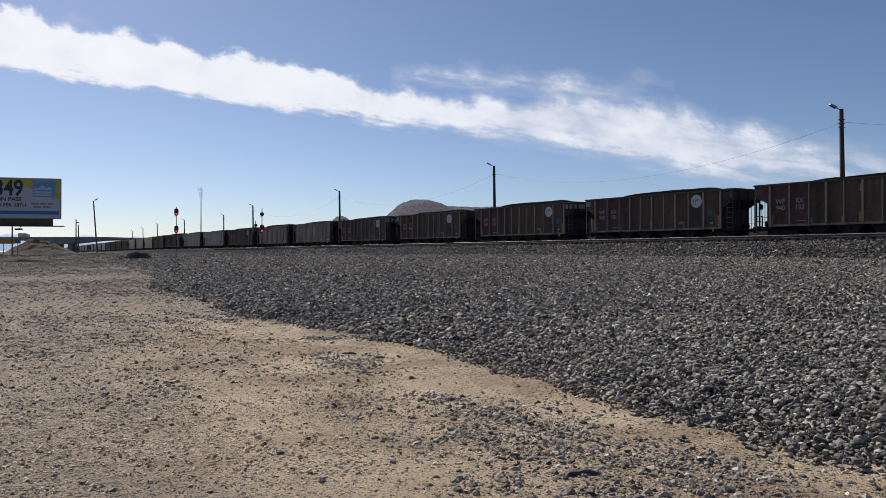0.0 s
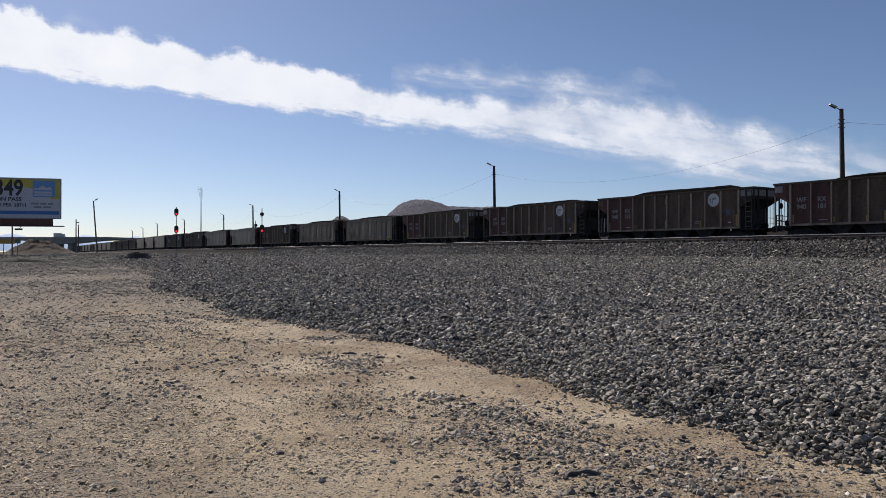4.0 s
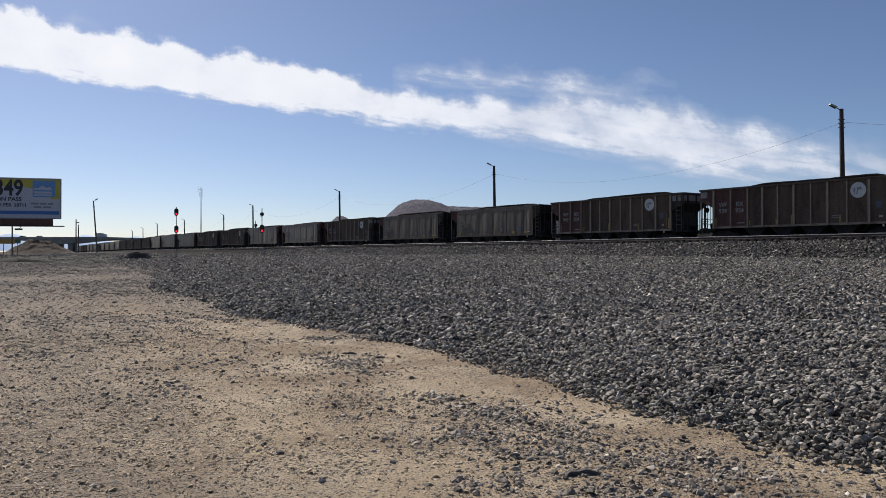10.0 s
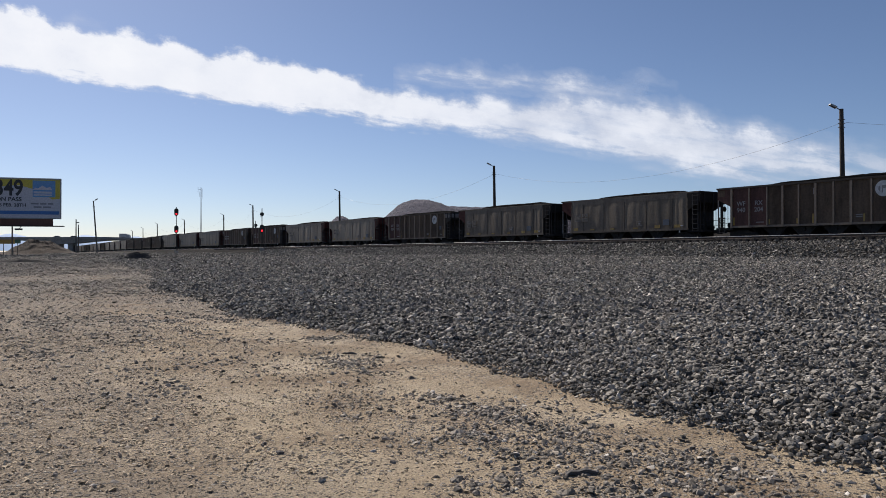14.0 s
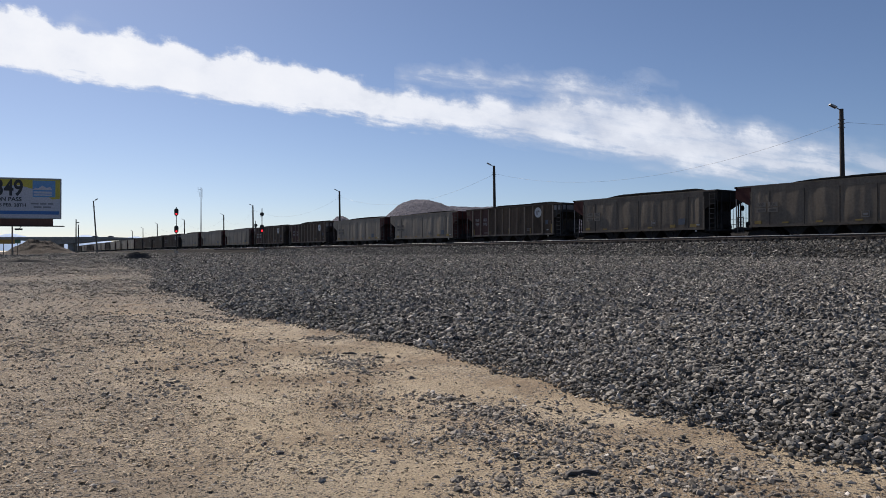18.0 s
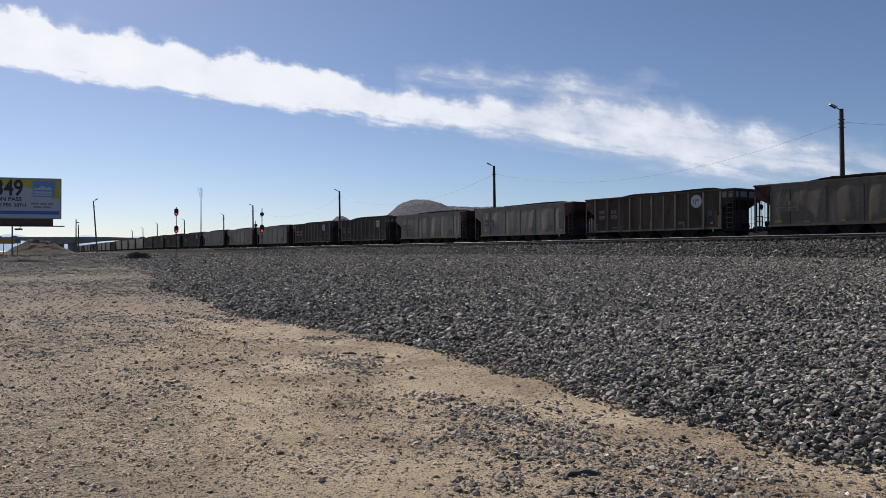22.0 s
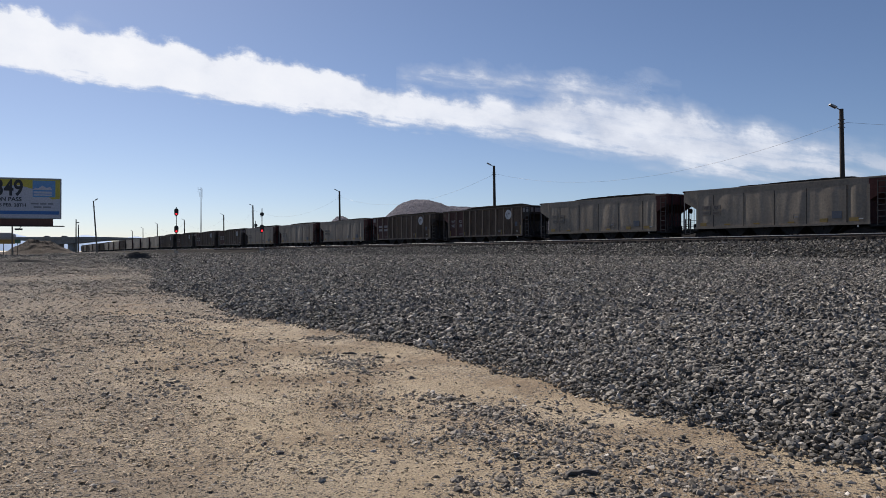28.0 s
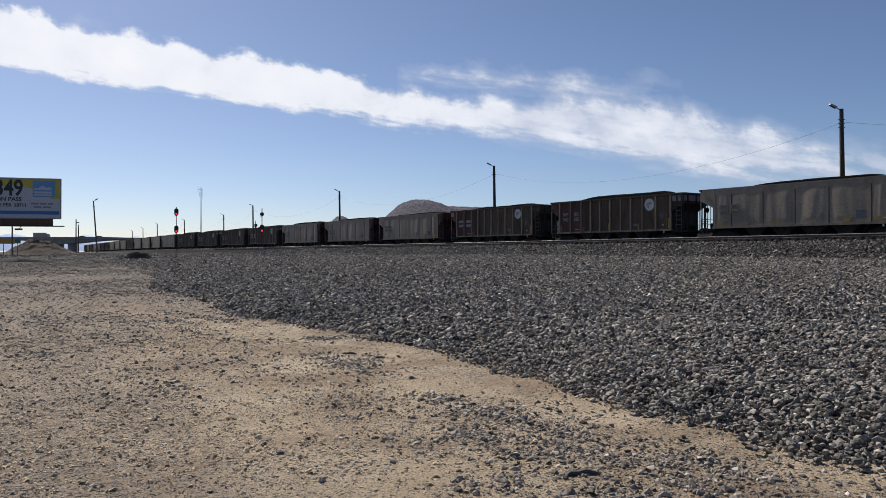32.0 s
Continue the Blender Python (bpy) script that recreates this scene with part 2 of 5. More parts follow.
DARK_BROWN = weathered("dark_brown_end", (0.022, 0.016, 0.012), (0.055, 0.039, 0.028), 0.9, 8, 0.8)
LADDER_PAINT = weathered("worn_ladder_steel", (0.03, 0.027, 0.025), (0.065, 0.058, 0.052), 2, 10, 0.75)
SOOT = weathered("sooty_steel", (0.022, 0.021, 0.021), (0.045, 0.042, 0.04), 1.5, 12, 0.8)
COAL = weathered("coal", (0.004, 0.004, 0.004), (0.011, 0.011, 0.011), 3, 9, 0.95, bump=0.9, dist=0.08)
COAL.node_tree.nodes["Principled BSDF"].inputs["Specular IOR Level"].default_value = 0.02
for dull in (SOOT, DARK_END, BROWN, RED_PANEL, MAROON):
    dull.node_tree.nodes["Principled BSDF"].inputs["Specular IOR Level"].default_value = 0.15
WHITE = plain("dull_white_paint", (0.55, 0.55, 0.54))
LETTER = plain("faded_white_lettering", (0.25, 0.235, 0.225))
FAINT_LETTER = plain("nearly_worn_off_lettering", (0.185, 0.158, 0.128))
YELLOW = plain("faded_yellow_reflector", (0.3, 0.2, 0.05))
BLUE_MARK = plain("faded_blue_patch", (0.085, 0.1, 0.125))
STENCIL = plain("faded_dark_stencil", (0.085, 0.07, 0.057))
RUST = plain("orange_rust", (0.16, 0.085, 0.03))
# for pale marks, and for sunlight painted on car panels and posts
LIT_AND_PALE = plain("sunlit_and_pale_marks", (0.22, 0.2, 0.19))
POLE_WOOD = weathered("dark_pole_wood", (0.045, 0.036, 0.03), (0.075, 0.06, 0.05), 1, 15, 0.9, streak=(6, 6, 0.5))
POLE_GREY = weathered("grey_pole_wood", (0.1, 0.09, 0.08), (0.16, 0.14, 0.12), 1, 15, 0.9, streak=(6, 6, 0.5))
STEEL = weathered("galvanised_steel", (0.22, 0.22, 0.22), (0.32, 0.32, 0.32), 1, 12, 0.5, 0.6)
BLACK = plain("black_paint", (0.02, 0.02, 0.02), 0.5)
WIRE = plain("wire", (0.12, 0.12, 0.13), 0.5)
RED_LIGHT = glowing("red_signal_light", (1.0, 0.015, 0.025), 2.2)
CONCRETE = weathered("bridge_concrete", (0.25, 0.24, 0.225), (0.34, 0.325, 0.3), 0.1, 1.5, 0.9, streak=(1, 1, 0.3), bump=0.1)
MOUND = weathered("brown_earth", (0.032, 0.022, 0.015), (0.08, 0.056, 0.037), 0.9, 5, 0.95, bump=0.8, dist=0.15)
# distant haze is mixed into the hills' base colour as blue-purple
HILL = weathered("haze_tinted_hill", (0.066, 0.066, 0.098), (0.13, 0.122, 0.155), 0.02, 0.12, 0.95, bump=0.9, dist=12)


# ---- mesh helpers ----
def box(bm, x0, x1, y0, y1, z0, z1):
    v = [bm.verts.new((x, y, z)) for x in (x0, x1) for y in (y0, y1) for z in (z0, z1)]
    for f in ((0, 1, 3, 2), (4, 6, 7, 5), (0, 4, 5, 1), (2, 3, 7, 6), (0, 2, 6, 4), (1, 5, 7, 3)):
        bm.faces.new([v[i] for i in f])
    return bm


def tube(bm, a, b, r0, r1=None, n=10):
    r1 = r0 if r1 is None else r1
    a, b = Vector(a), Vector(b)
    q = (b - a).to_track_quat("Z", "Y")
    rings = []
    for p, r in ((a, r0), (b, r1)):
        rings.append([bm.verts.new(p + q @ Vector((r * math.cos(2 * math.pi * i / n), r * math.sin(2 * math.pi * i / n), 0))) for i in range(n)])
    for i in range(n):
        bm.faces.new((rings[0][i], rings[0][(i + 1) % n], rings[1][(i + 1) % n], rings[1][i]))
    bm.faces.new(rings[0][::-1])
    bm.faces.new(rings[1])
    return bm


def prism(bm, outline, y0, y1):
    """An outline of (x, z) run from y0 to y1."""
    a = [bm.verts.new((x, y0, z)) for x, z in outline]
    b = [bm.verts.new((x, y1, z)) for x, z in outline]
    n = len(outline)
    bm.faces.new(a)
    bm.faces.new(b[::-1])
    for i in range(n):
        bm.faces.new((a[i], b[i], b[(i + 1) % n], a[(i + 1) % n]))
    return bm


def mesh_of(name, bm, mat, soft=False):
    bmesh.ops.recalc_face_normals(bm, faces=bm.faces)
    me = bpy.data.meshes.new(name)
    bm.to_mesh(me)
    bm.free()
    me.materials.append(mat)
    if soft:
        me.polygons.foreach_set("use_smooth", [True] * len(me.polygons))
    return me


def part(name, bm, mat, parent, label="", soft=False):
    me = bm if isinstance(bm, bpy.types.Mesh) else mesh_of(name, bm, mat, soft)
    ob = new(name, me)
    ob.parent = parent
    if label:
        ob["label"] = label
    return ob


def thing(name, label, category, group="", m=None, bm=None, mat=None, kind="", soft=False):
    ob = new(name, mesh_of(name, bm, mat, soft) if bm else None)
    if m is not None:
        ob.matrix_basis = m
    return tagged(ob, label, category, group, kind)


def grid_mesh(name, pts, nu, nv, mats, index=None, soft=True):
    """A sheet of nu x nv points."""
    i = np.arange((nu - 1) * (nv - 1))
    a = (i // (nv - 1)) * nv + i % (nv - 1)
    quads = np.stack((a, a + nv, a + nv + 1, a + 1), 1).astype(np.int32)
    me = bpy.data.meshes.new(name)
    me.vertices.add(len(pts))
    me.vertices.foreach_set("co", np.asarray(pts, np.float32).ravel())
    me.loops.add(quads.size)
    me.loops.foreach_set("vertex_index", quads.ravel())
    me.polygons.add(len(quads))
    me.polygons.foreach_set("loop_start", np.arange(0, quads.size, 4, dtype=np.int32))
    for mt in mats:
        me.materials.append(mt)
    if index is not None:
        me.polygons.foreach_set("material_index", index.astype(np.int32))
    me.polygons.foreach_set("use_smooth", np.full(len(quads), soft))
    me.update(calc_edges=True)
    return me


def writing(text, size, mat, fat=0.0, align="CENTER"):
    """Flat lettering as a mesh, lying in x and z, facing -y."""
    cu = bpy.data.curves.new("lettering", "FONT")
    cu.body, cu.size, cu.align_x, cu.align_y, cu.extrude = text, size, align, "CENTER", 0.003
    cu.offset = fat
    ob = new("lettering", cu)
    bpy.context.view_layer.update()
    me = bpy.data.meshes.new_from_object(ob.evaluated_get(bpy.context.evaluated_depsgraph_get()))
    bpy.data.objects.remove(ob)
    me.transform(Matrix.Rotation(radians(90), 4, "X"))
    me.materials.clear()
    me.materials.append(mat)
    return me


# ---- ground: one sheet to the horizon ----
def lines(*runs):
    out = [np.arange(a, b, d) for a, b, d in runs]
    return np.concatenate(out)


far_out = np.geomspace(520, 4700, 14)
s_lines = np.concatenate((-far_out[::-1], lines((-500, -60, 40), (-60, -6, 3), (-6, 2, 0.25), (2, 16, 0.12), (16, 30, 0.25), (30, 70, 0.8), (70, 260, 4), (260, 520, 12)), far_out))
q_lines = np.concatenate((-far_out[::-1], lines((-500, -40, 40), (-40, -6, 3), (-6, -0.5, 0.25), (-0.5, 9, 0.12), (9, 20, 0.3), (20, 39, 0.8), (39, 42, 0.3), (42, 42.8, 0.1), (42.8, 47, 0.3), (47, 56, 0.5), (56, 90, 3), (90, 520, 25)), far_out))
sg, qg = np.meshgrid(s_lines, q_lines, indexing="ij")
zg = ground_z(sg, qg)
pts = np.stack((qg * CT - sg * ST, qg * ST + sg * CT, zg), -1).reshape(-1, 3)
sm, qm = (sg[:-1, :-1] + sg[1:, 1:]) / 2, (qg[:-1, :-1] + qg[1:, 1:]) / 2
ym = qm * ST + sm * CT
stony = (stony_at(sm, qm) | ((ym > 49 + 4 * wave(qm, sm, 0.35)) & (ym < 330) & (qm > -90) & (qm < 40))).astype(int)
ground = new("ground", grid_mesh("ground", pts, len(s_lines), len(q_lines), [SAND, GRAVEL, SHADED_BED], (stony * (1 + (qm - bend(sm) > 39.3))).ravel()))
tagged(ground, "tan sandy dirt beside a sloping bed of dark grey crushed stone", "ground", kind="structure")


# ---- loose stones ----
def ico():
    bm = bmesh.new()
    bmesh.ops.create_icosphere(bm, subdivisions=1, radius=1)
    v = np.array([p.co for p in bm.verts])
    f = np.array([[p.index for p in q.verts] for q in bm.faces])
    bm.free()
    return v, f


ICO_V, ICO_F = ico()
OCT_V = np.array([(1, 0, 0), (-1, 0, 0), (0, 1, 0), (0, -1, 0), (0, 0, 1), (0, 0, -1)], float)
TET_V = np.array([(1, 1, 1), (-1, -1, 1), (-1, 1, -1), (1, -1, -1)], float) * 0.75
TET_F = np.array([(0, 2, 1), (0, 1, 3), (0, 3, 2), (1, 2, 3)])
# a broken stone seen from above: a ridged block and a block with a slanting top, both open below, where they sink in
RIDGE_V = np.array([(1, 0.75, -0.7), (-1, 0.8, -0.7), (-0.9, -0.8, -0.7), (0.95, -0.75, -0.7), (0.45, 0.1, 0.8), (-0.5, -0.1, 0.75)], float)
RIDGE_F = np.array([(0, 1, 5), (0, 5, 4), (2, 3, 4), (2, 4, 5), (1, 2, 5), (3, 0, 4)])
BLOCK_V = np.array([(1, 0.7, -0.7), (-0.9, 0.85, -0.7), (-1, -0.8, -0.7), (0.9, -0.85, -0.7), (0.75, 0.0, 0.5), (0.05, 0.7, 0.7), (-0.75, 0.05, 0.75), (0.0, -0.7, 0.55)], float)
BLOCK_F = np.array([(0, 5, 4), (0, 1, 5), (1, 6, 5), (1, 2, 6), (2, 7, 6), (2, 3, 7), (3, 4, 7), (3, 0, 4), (4, 5, 6), (4, 6, 7)])
OCT_F = np.array([(0, 2, 4), (2, 1, 4), (1, 3, 4), (3, 0, 4), (2, 0, 5), (1, 2, 5), (3, 1, 5), (0, 3, 5)])


def stones(name, s, q, size, mat, rng, base_v, base_f, lift, flat=0.62):
    """Many broken stones in one mesh: each one jittered, squashed, turned and sunk a little."""
    n, nv = len(s), len(base_v)
    jag, push = (0.38, 0.2) if nv > 8 else (0.3, 0.1)
    v = base_v[None] * (1 + rng.uniform(-jag, jag, (n, nv, 1))) + rng.uniform(-push, push, (n, nv, 3))
    v = v * np.stack((rng.uniform(0.8, 1.35, n), rng.uniform(0.7, 1.05, n), rng.uniform(0.7, 1.1, n) * flat), -1)[:, None]
    a, c, d = rng.uniform(0, 6.28, n), rng.normal(0, 0.45, n), rng.normal(0, 0.45, n)
    ca, sa = np.cos(a)[:, None], np.sin(a)[:, None]
    x, y, z = v[..., 0], v[..., 1], v[..., 2]
    x, z = x * np.cos(c)[:, None] + z * np.sin(c)[:, None], -x * np.sin(c)[:, None] + z * np.cos(c)[:, None]
    y, z = y * np.cos(d)[:, None] + z * np.sin(d)[:, None], -y * np.sin(d)[:, None] + z * np.cos(d)[:, None]
    x, y = x * ca - y * sa, x * sa + y * ca
    px, py = q * CT - s * ST, q * ST + s * CT
    pz = ground_z(s, q) + size * lift
    h = size[:, None] / 2
    co = np.stack((x * h + px[:, None], y * h + py[:, None], z * h + pz[:, None]), -1).reshape(-1, 3)
    tri = (base_f[None] + (np.arange(n) * nv)[:, None, None]).reshape(-1, 3).astype(np.int32)
    me = bpy.data.meshes.new(name)
    me.vertices.add(len(co))
    me.vertices.foreach_set("co", co.astype(np.float32).ravel())
    me.loops.add(tri.size)
    me.loops.foreach_set("vertex_index", tri.ravel())
    me.polygons.add(len(tri))
    me.polygons.foreach_set("loop_start", np.arange(0, tri.size, 3, dtype=np.int32))
    me.polygons.foreach_set("use_smooth", np.zeros(len(tri), bool))
    me.materials.append(mat)
    me.update(calc_edges=True)
    return me


rng = np.random.default_rng(7)


def scatter(n, s0, s1, q0, q1, keep):
    s, q = rng.uniform(s0, s1, n), rng.uniform(q0, q1, n)
    k = rng.uniform(0, 1, n) < keep(s, q)
    return s[k], q[k]


def bed_keep(lo, hi):
    def keep(s, q):
        r = np.hypot(s, q)
        return stony_at(s, q + 0.05 + rng.normal(0, 0.08, len(s))) * (r > lo) * (r < hi) * (s > 0.42 * q)
    return keep


# how many, the stretch of s and q, the ring kept, the stone's form, its mean size, spread, largest, height and piling
beds = [(90000, 0.0, 8.2, 3.6, 8.2, 3.0, 8.2, ICO_V, ICO_F, 0.0258, 0.36, 0.052, 0.66, 1.3),
        (66000, 2.0, 12, 3.6, 12, 8.2, 11.4, BLOCK_V, BLOCK_F, 0.035, 0.34, 0.07, 0.72, 1.2),
        (150000, 2.0, 17, 3.6, 17, 11.4, 16, RIDGE_V, RIDGE_F, 0.038, 0.34, 0.075, 0.74, 1.2),
        (168000, 4.0, 34, 3.6, 34, 16, 33, RIDGE_V, RIDGE_F, 0.047, 0.34, 0.1, 0.64, 0.8),
        (78000, 10.0, 60, 5.0, 39.8, 33, 60, RIDGE_V, RIDGE_F, 0.066, 0.34, 0.15, 0.55, 0.6),
        (60000, 30.0, 130, 8.0, 39.8, 60, 130, TET_V, TET_F, 0.08, 0.3, 0.15, 0.45, 0.5),
        (42000, 14.0, 110, 38.9, 42.1, 36, 120, RIDGE_V, RIDGE_F, 0.085, 0.34, 0.18, 0.72, 0.7)]
for n, s0, s1, q0, q1, lo, hi, bv, bf, mean, spread, most, flat, pile in beds:
    s, q = scatter(n, s0, s1, q0, q1, bed_keep(lo, hi))
    size = np.clip(rng.lognormal(math.log(mean), spread, len(s)), 0.014, most)
    ob = new("ballast_bed", stones("ballast_bed", s, q, size, SHOULDER if q0 > 38 or lo > 50 else STONE, rng, bv, bf, rng.uniform(0.0, 0.75, len(s)) * pile, flat))
    tagged(ob, "dark grey crushed ballast stones lying in a thick bed", "ballast", kind="stuff")


def bare(x, y):
    """Drifts of bare sand across the gravelly dirt farther out."""
    return 1 - 0.92 * np.exp(-((y - 30 - 2 * np.sin(x * 0.5)) / 3.2) ** 2) * smooth(-19, -15.5, x) - 0.8 * np.exp(-((y - 40 - np.sin(x * 0.4)) / 1.6) ** 2) * smooth(-21, -19, x)


def drift_keep(s, q):
    band = (1 - 0.85 * smooth(4.0, 5.2, s)) * np.exp(-((q - 3.1 - 0.25 * np.sin(s * 0.8)) / 0.38) ** 2) * (0.35 + 0.65 * (wave(s, q, 1.6, 2.0) > -0.1))
    patch = (np.clip(wave(s, q, 0.55, 4.0) - 0.15, 0, 1) * 0.5 + np.clip(wave(s, q, 1.4, 1.0) - 0.35, 0, 1) * 0.6) * (1 - 0.6 * smooth(1.1, 2.0, q))
    clean = 1 - 0.96 * np.exp(-((q - 3.85) / 0.3) ** 2)
    return np.clip(band * 0.8 + patch * 0.8 + 0.02, 0, 1) * clean * (q < edge_q(s) + 0.1)


s, q = scatter(60000, 1.2, 13, -0.3, 5.0, drift_keep)
ob = new("scattered_stones", stones("scattered_stones", s, q, np.clip(rng.lognormal(math.log(0.014), 0.5, len(s)), 0.006, 0.05), PEBBLE, rng, OCT_V, OCT_F, rng.uniform(-0.05, 0.2, len(s)), 0.36))
tagged(ob, "small grey stones and grit scattered over sandy dirt", "stones", kind="stuff")
s, q = scatter(70000, 8.0, 62, -4, 12, lambda s, q: np.clip(0.16 + 0.4 * wave(s, q, 0.3, 2.0) + 0.018 * (s - 16), 0.06, 1) * (q < edge_q(s)) * (np.hypot(s, q) > 9) * bare(q * CT - s * ST, q * ST + s * CT))
ob = new("scattered_stones", stones("scattered_stones", s, q, np.clip(rng.lognormal(math.log(0.02), 0.45, len(s)) * (1 + s / 45), 0.012, 0.09), PEBBLE, rng, RIDGE_V, RIDGE_F, rng.uniform(-0.05, 0.2, len(s)), 0.45))
tagged(ob, "small grey stones and grit scattered over sandy dirt", "stones", kind="stuff")


def mixed_keep(s, q):
    y, x = q * ST + s * CT, q * CT - s * ST
    clump = 0.4 + 0.35 * wave(x, y * 0.5, 0.35, 1.0) + 0.3 * wave(x, y * 0.6, 1.1, 3.0) + 0.2 * wave(x, y, 2.9, 5.0)
    tan = 1 - 0.86 * smooth(1.1, 2.0, q) * (1 - smooth(9, 14, s))
    return tan * np.clip(clump + 0.65 * smooth(12, 22, y) + 0.22 * (1 - smooth(0.9, 2.2, q)) - 0.1, 0.05, 1) * (q < edge_q(s) + 0.2) * (y > 5.5) * bare(x, y)


s, q = scatter(108000, 4, 60, -6, 10, mixed_keep)
ob = new("scattered_stones", stones("scattered_stones", s, q, np.clip(rng.lognormal(math.log(0.0125), 0.5, len(s)) * (1 + s / 16), 0.009, 0.1), SPILL, rng, RIDGE_V, RIDGE_F, rng.uniform(-0.1, 0.15, len(s)), 0.5))
tagged(ob, "grey gravel strewn in clumps over the dirt", "stones", kind="stuff")
# clusters of crushed stone dropped beside the bed: plan x, y and half widths
DROPS = [(-1.07, 7.7, 0.42, 0.5), (-0.75, 7.0, 0.3, 0.3), (0.37, 5.15, 0.4, 0.36), (0.68, 4.85, 0.32, 0.34), (0.05, 4.38, 0.24, 0.2), (0.25, 4.5, 0.25, 0.2), (-2.5, 7.35, 0.5, 0.5), (-2.5, 5.9, 0.6, 0.55), (-1.5, 9.4, 0.5, 0.28),
         (0.3, 3.6, 0.22, 0.2), (1.0, 3.6, 0.3, 0.24), (1.4, 3.68, 0.3, 0.28), (-0.66, 5.05, 0.14, 0.12), (-0.22, 4.55, 0.16, 0.1), (1.02, 4.4, 0.3, 0.22), (-3.8, 9.6, 0.8, 0.8), (0.0, 5.7, 0.3, 0.2), (0.75, 3.42, 0.3, 0.16), (1.25, 3.35, 0.3, 0.14), (0.55, 4.1, 0.3, 0.2), (1.15, 4.05, 0.26, 0.2), (-5.2, 12.6, 1.2, 1.0), (-3.4, 12.0, 0.9, 0.8), (-9.0, 20.6, 1.5, 0.9), (-11.6, 24.5, 2.2, 1.1), (-7.3, 19.0, 0.8, 0.5), (-6.6, 11.5, 1.2, 1.0), (-4.6, 8.2, 0.7, 0.6)]
ds, dq, dz = [], [], []
for x, y, rx, ry in DROPS:
    n = int((5600 if x > -2.2 else 2600) * rx * ry / (0.35 + 0.045 * y)) + 80
    dx, dy = x + rng.normal(0, rx * (0.66 if x > -2.2 else 0.95), n), y + rng.normal(0, ry * (0.58 if x > -2.2 else 0.85), n)
    ok = rng.uniform(0, 1, n) < np.clip(0.45 + 0.9 * wave(dx, dy, 3.0, x), 0.05, 1)
    ds.append((-dx * ST + dy * CT)[ok])
    dq.append((dx * CT + dy * ST)[ok])
    dz.append(np.clip(rng.lognormal(math.log(0.0105 + 0.0008 * y), 0.55, n), 0.005, 0.046 + 0.001 * max(y - 10, 0))[ok])
s, q, dz = np.concatenate(ds), np.concatenate(dq), np.concatenate(dz)
ob = new("scattered_stones", stones("scattered_stones", s, q, dz, SPILL, rng, BLOCK_V, BLOCK_F, rng.uniform(-0.1, 0.25, len(s)), 0.6))
tagged(ob, "clusters of grey crushed stone spilled on the dirt", "stones", kind="stuff")
s, q = scatter(30000, 50, 140, -6, 14, lambda s, q: (q < edge_q(s)) * 0.9)
ob = new("scattered_stones", stones("scattered_stones", s, q, np.clip(rng.lognormal(math.log(0.075), 0.4, len(s)), 0.03, 0.15), SHOULDER, rng, TET_V, TET_F, rng.uniform(-0.05, 0.15, len(s)), 0.5))
tagged(ob, "grey stones spread thinly over the dirt", "stones", kind="stuff")
s, q = scatter(24000, 1.6, 12, 2.0, 4.1, lambda s, q: np.clip(0.9 * np.exp(-((q - 2.85 - 0.2 * np.sin(s * 0.8)) / 0.55) ** 2) * np.clip(0.5 + 1.3 * wave(s, q, 1.3, 2.0), 0.02, 1) * (1.0 - smooth(3.8, 5.4, s) * 0.85), 0, 1))
ob = new("scattered_stones", stones("scattered_stones", s, q, np.clip(rng.lognormal(math.log(0.0165), 0.45, len(s)), 0.007, 0.055), SPILL, rng, BLOCK_V, BLOCK_F, rng.uniform(-0.05, 0.35, len(s)), 0.55))
tagged(ob, "trail of grey crushed stones along the sandy dirt", "stones", kind="stuff")
s, q = scatter(105000, 1.5, 12, -0.9, 5.0, lambda s, q: np.clip(0.5 + 0.6 * wave(s, q, 0.7, 5.0), 0.12, 1) * (q < edge_q(s)) * (1 - 0.8 * np.exp(-((q - 3.9) / 0.3) ** 2)) * np.clip(1.6 - 0.55 * q, 0.16, 1))
ob = new("dirt_clods", stones("dirt_clods", s, q, np.clip(rng.lognormal(math.log(0.015), 0.42, len(s)), 0.006, 0.042), CLOD, rng, RIDGE_V, RIDGE_F, rng.uniform(-0.15, 0.1, len(s)), 0.5))
tagged(ob, "small crumbly clods of tan dirt", "clods", kind="stuff")
s, q = scatter(80000, 1.5, 12, -0.3, 5.0, lambda s, q: np.clip(0.3 + 0.6 * wave(s, q, 0.9, 3.0), 0.03, 1) * (q < edge_q(s)) * (1 - 0.9 * np.exp(-((q - 3.8) / 0.32) ** 2)))
ob = new("grit", stones("grit", s, q, np.clip(rng.lognormal(math.log(0.0085), 0.4, len(s)), 0.004, 0.02), GRIT, rng, TET_V, TET_F, rng.uniform(-0.1, 0.25, len(s)), 0.7))
tagged(ob, "fine brown and grey grit lying on sandy dirt", "grit", kind="stuff")
ROCKS = [stones("stone", np.zeros(1), np.zeros(1), np.ones(1), PEBBLE, rng, ICO_V, ICO_F, np.zeros(1), 0.65) for k in range(10)]
for me in ROCKS:
    me.transform(Matrix.Translation((0, 0, -float(ground_z(0.0, 0.0)))))
s, q = scatter(1500, 2.0, 13, 0.0, 4.2, drift_keep)
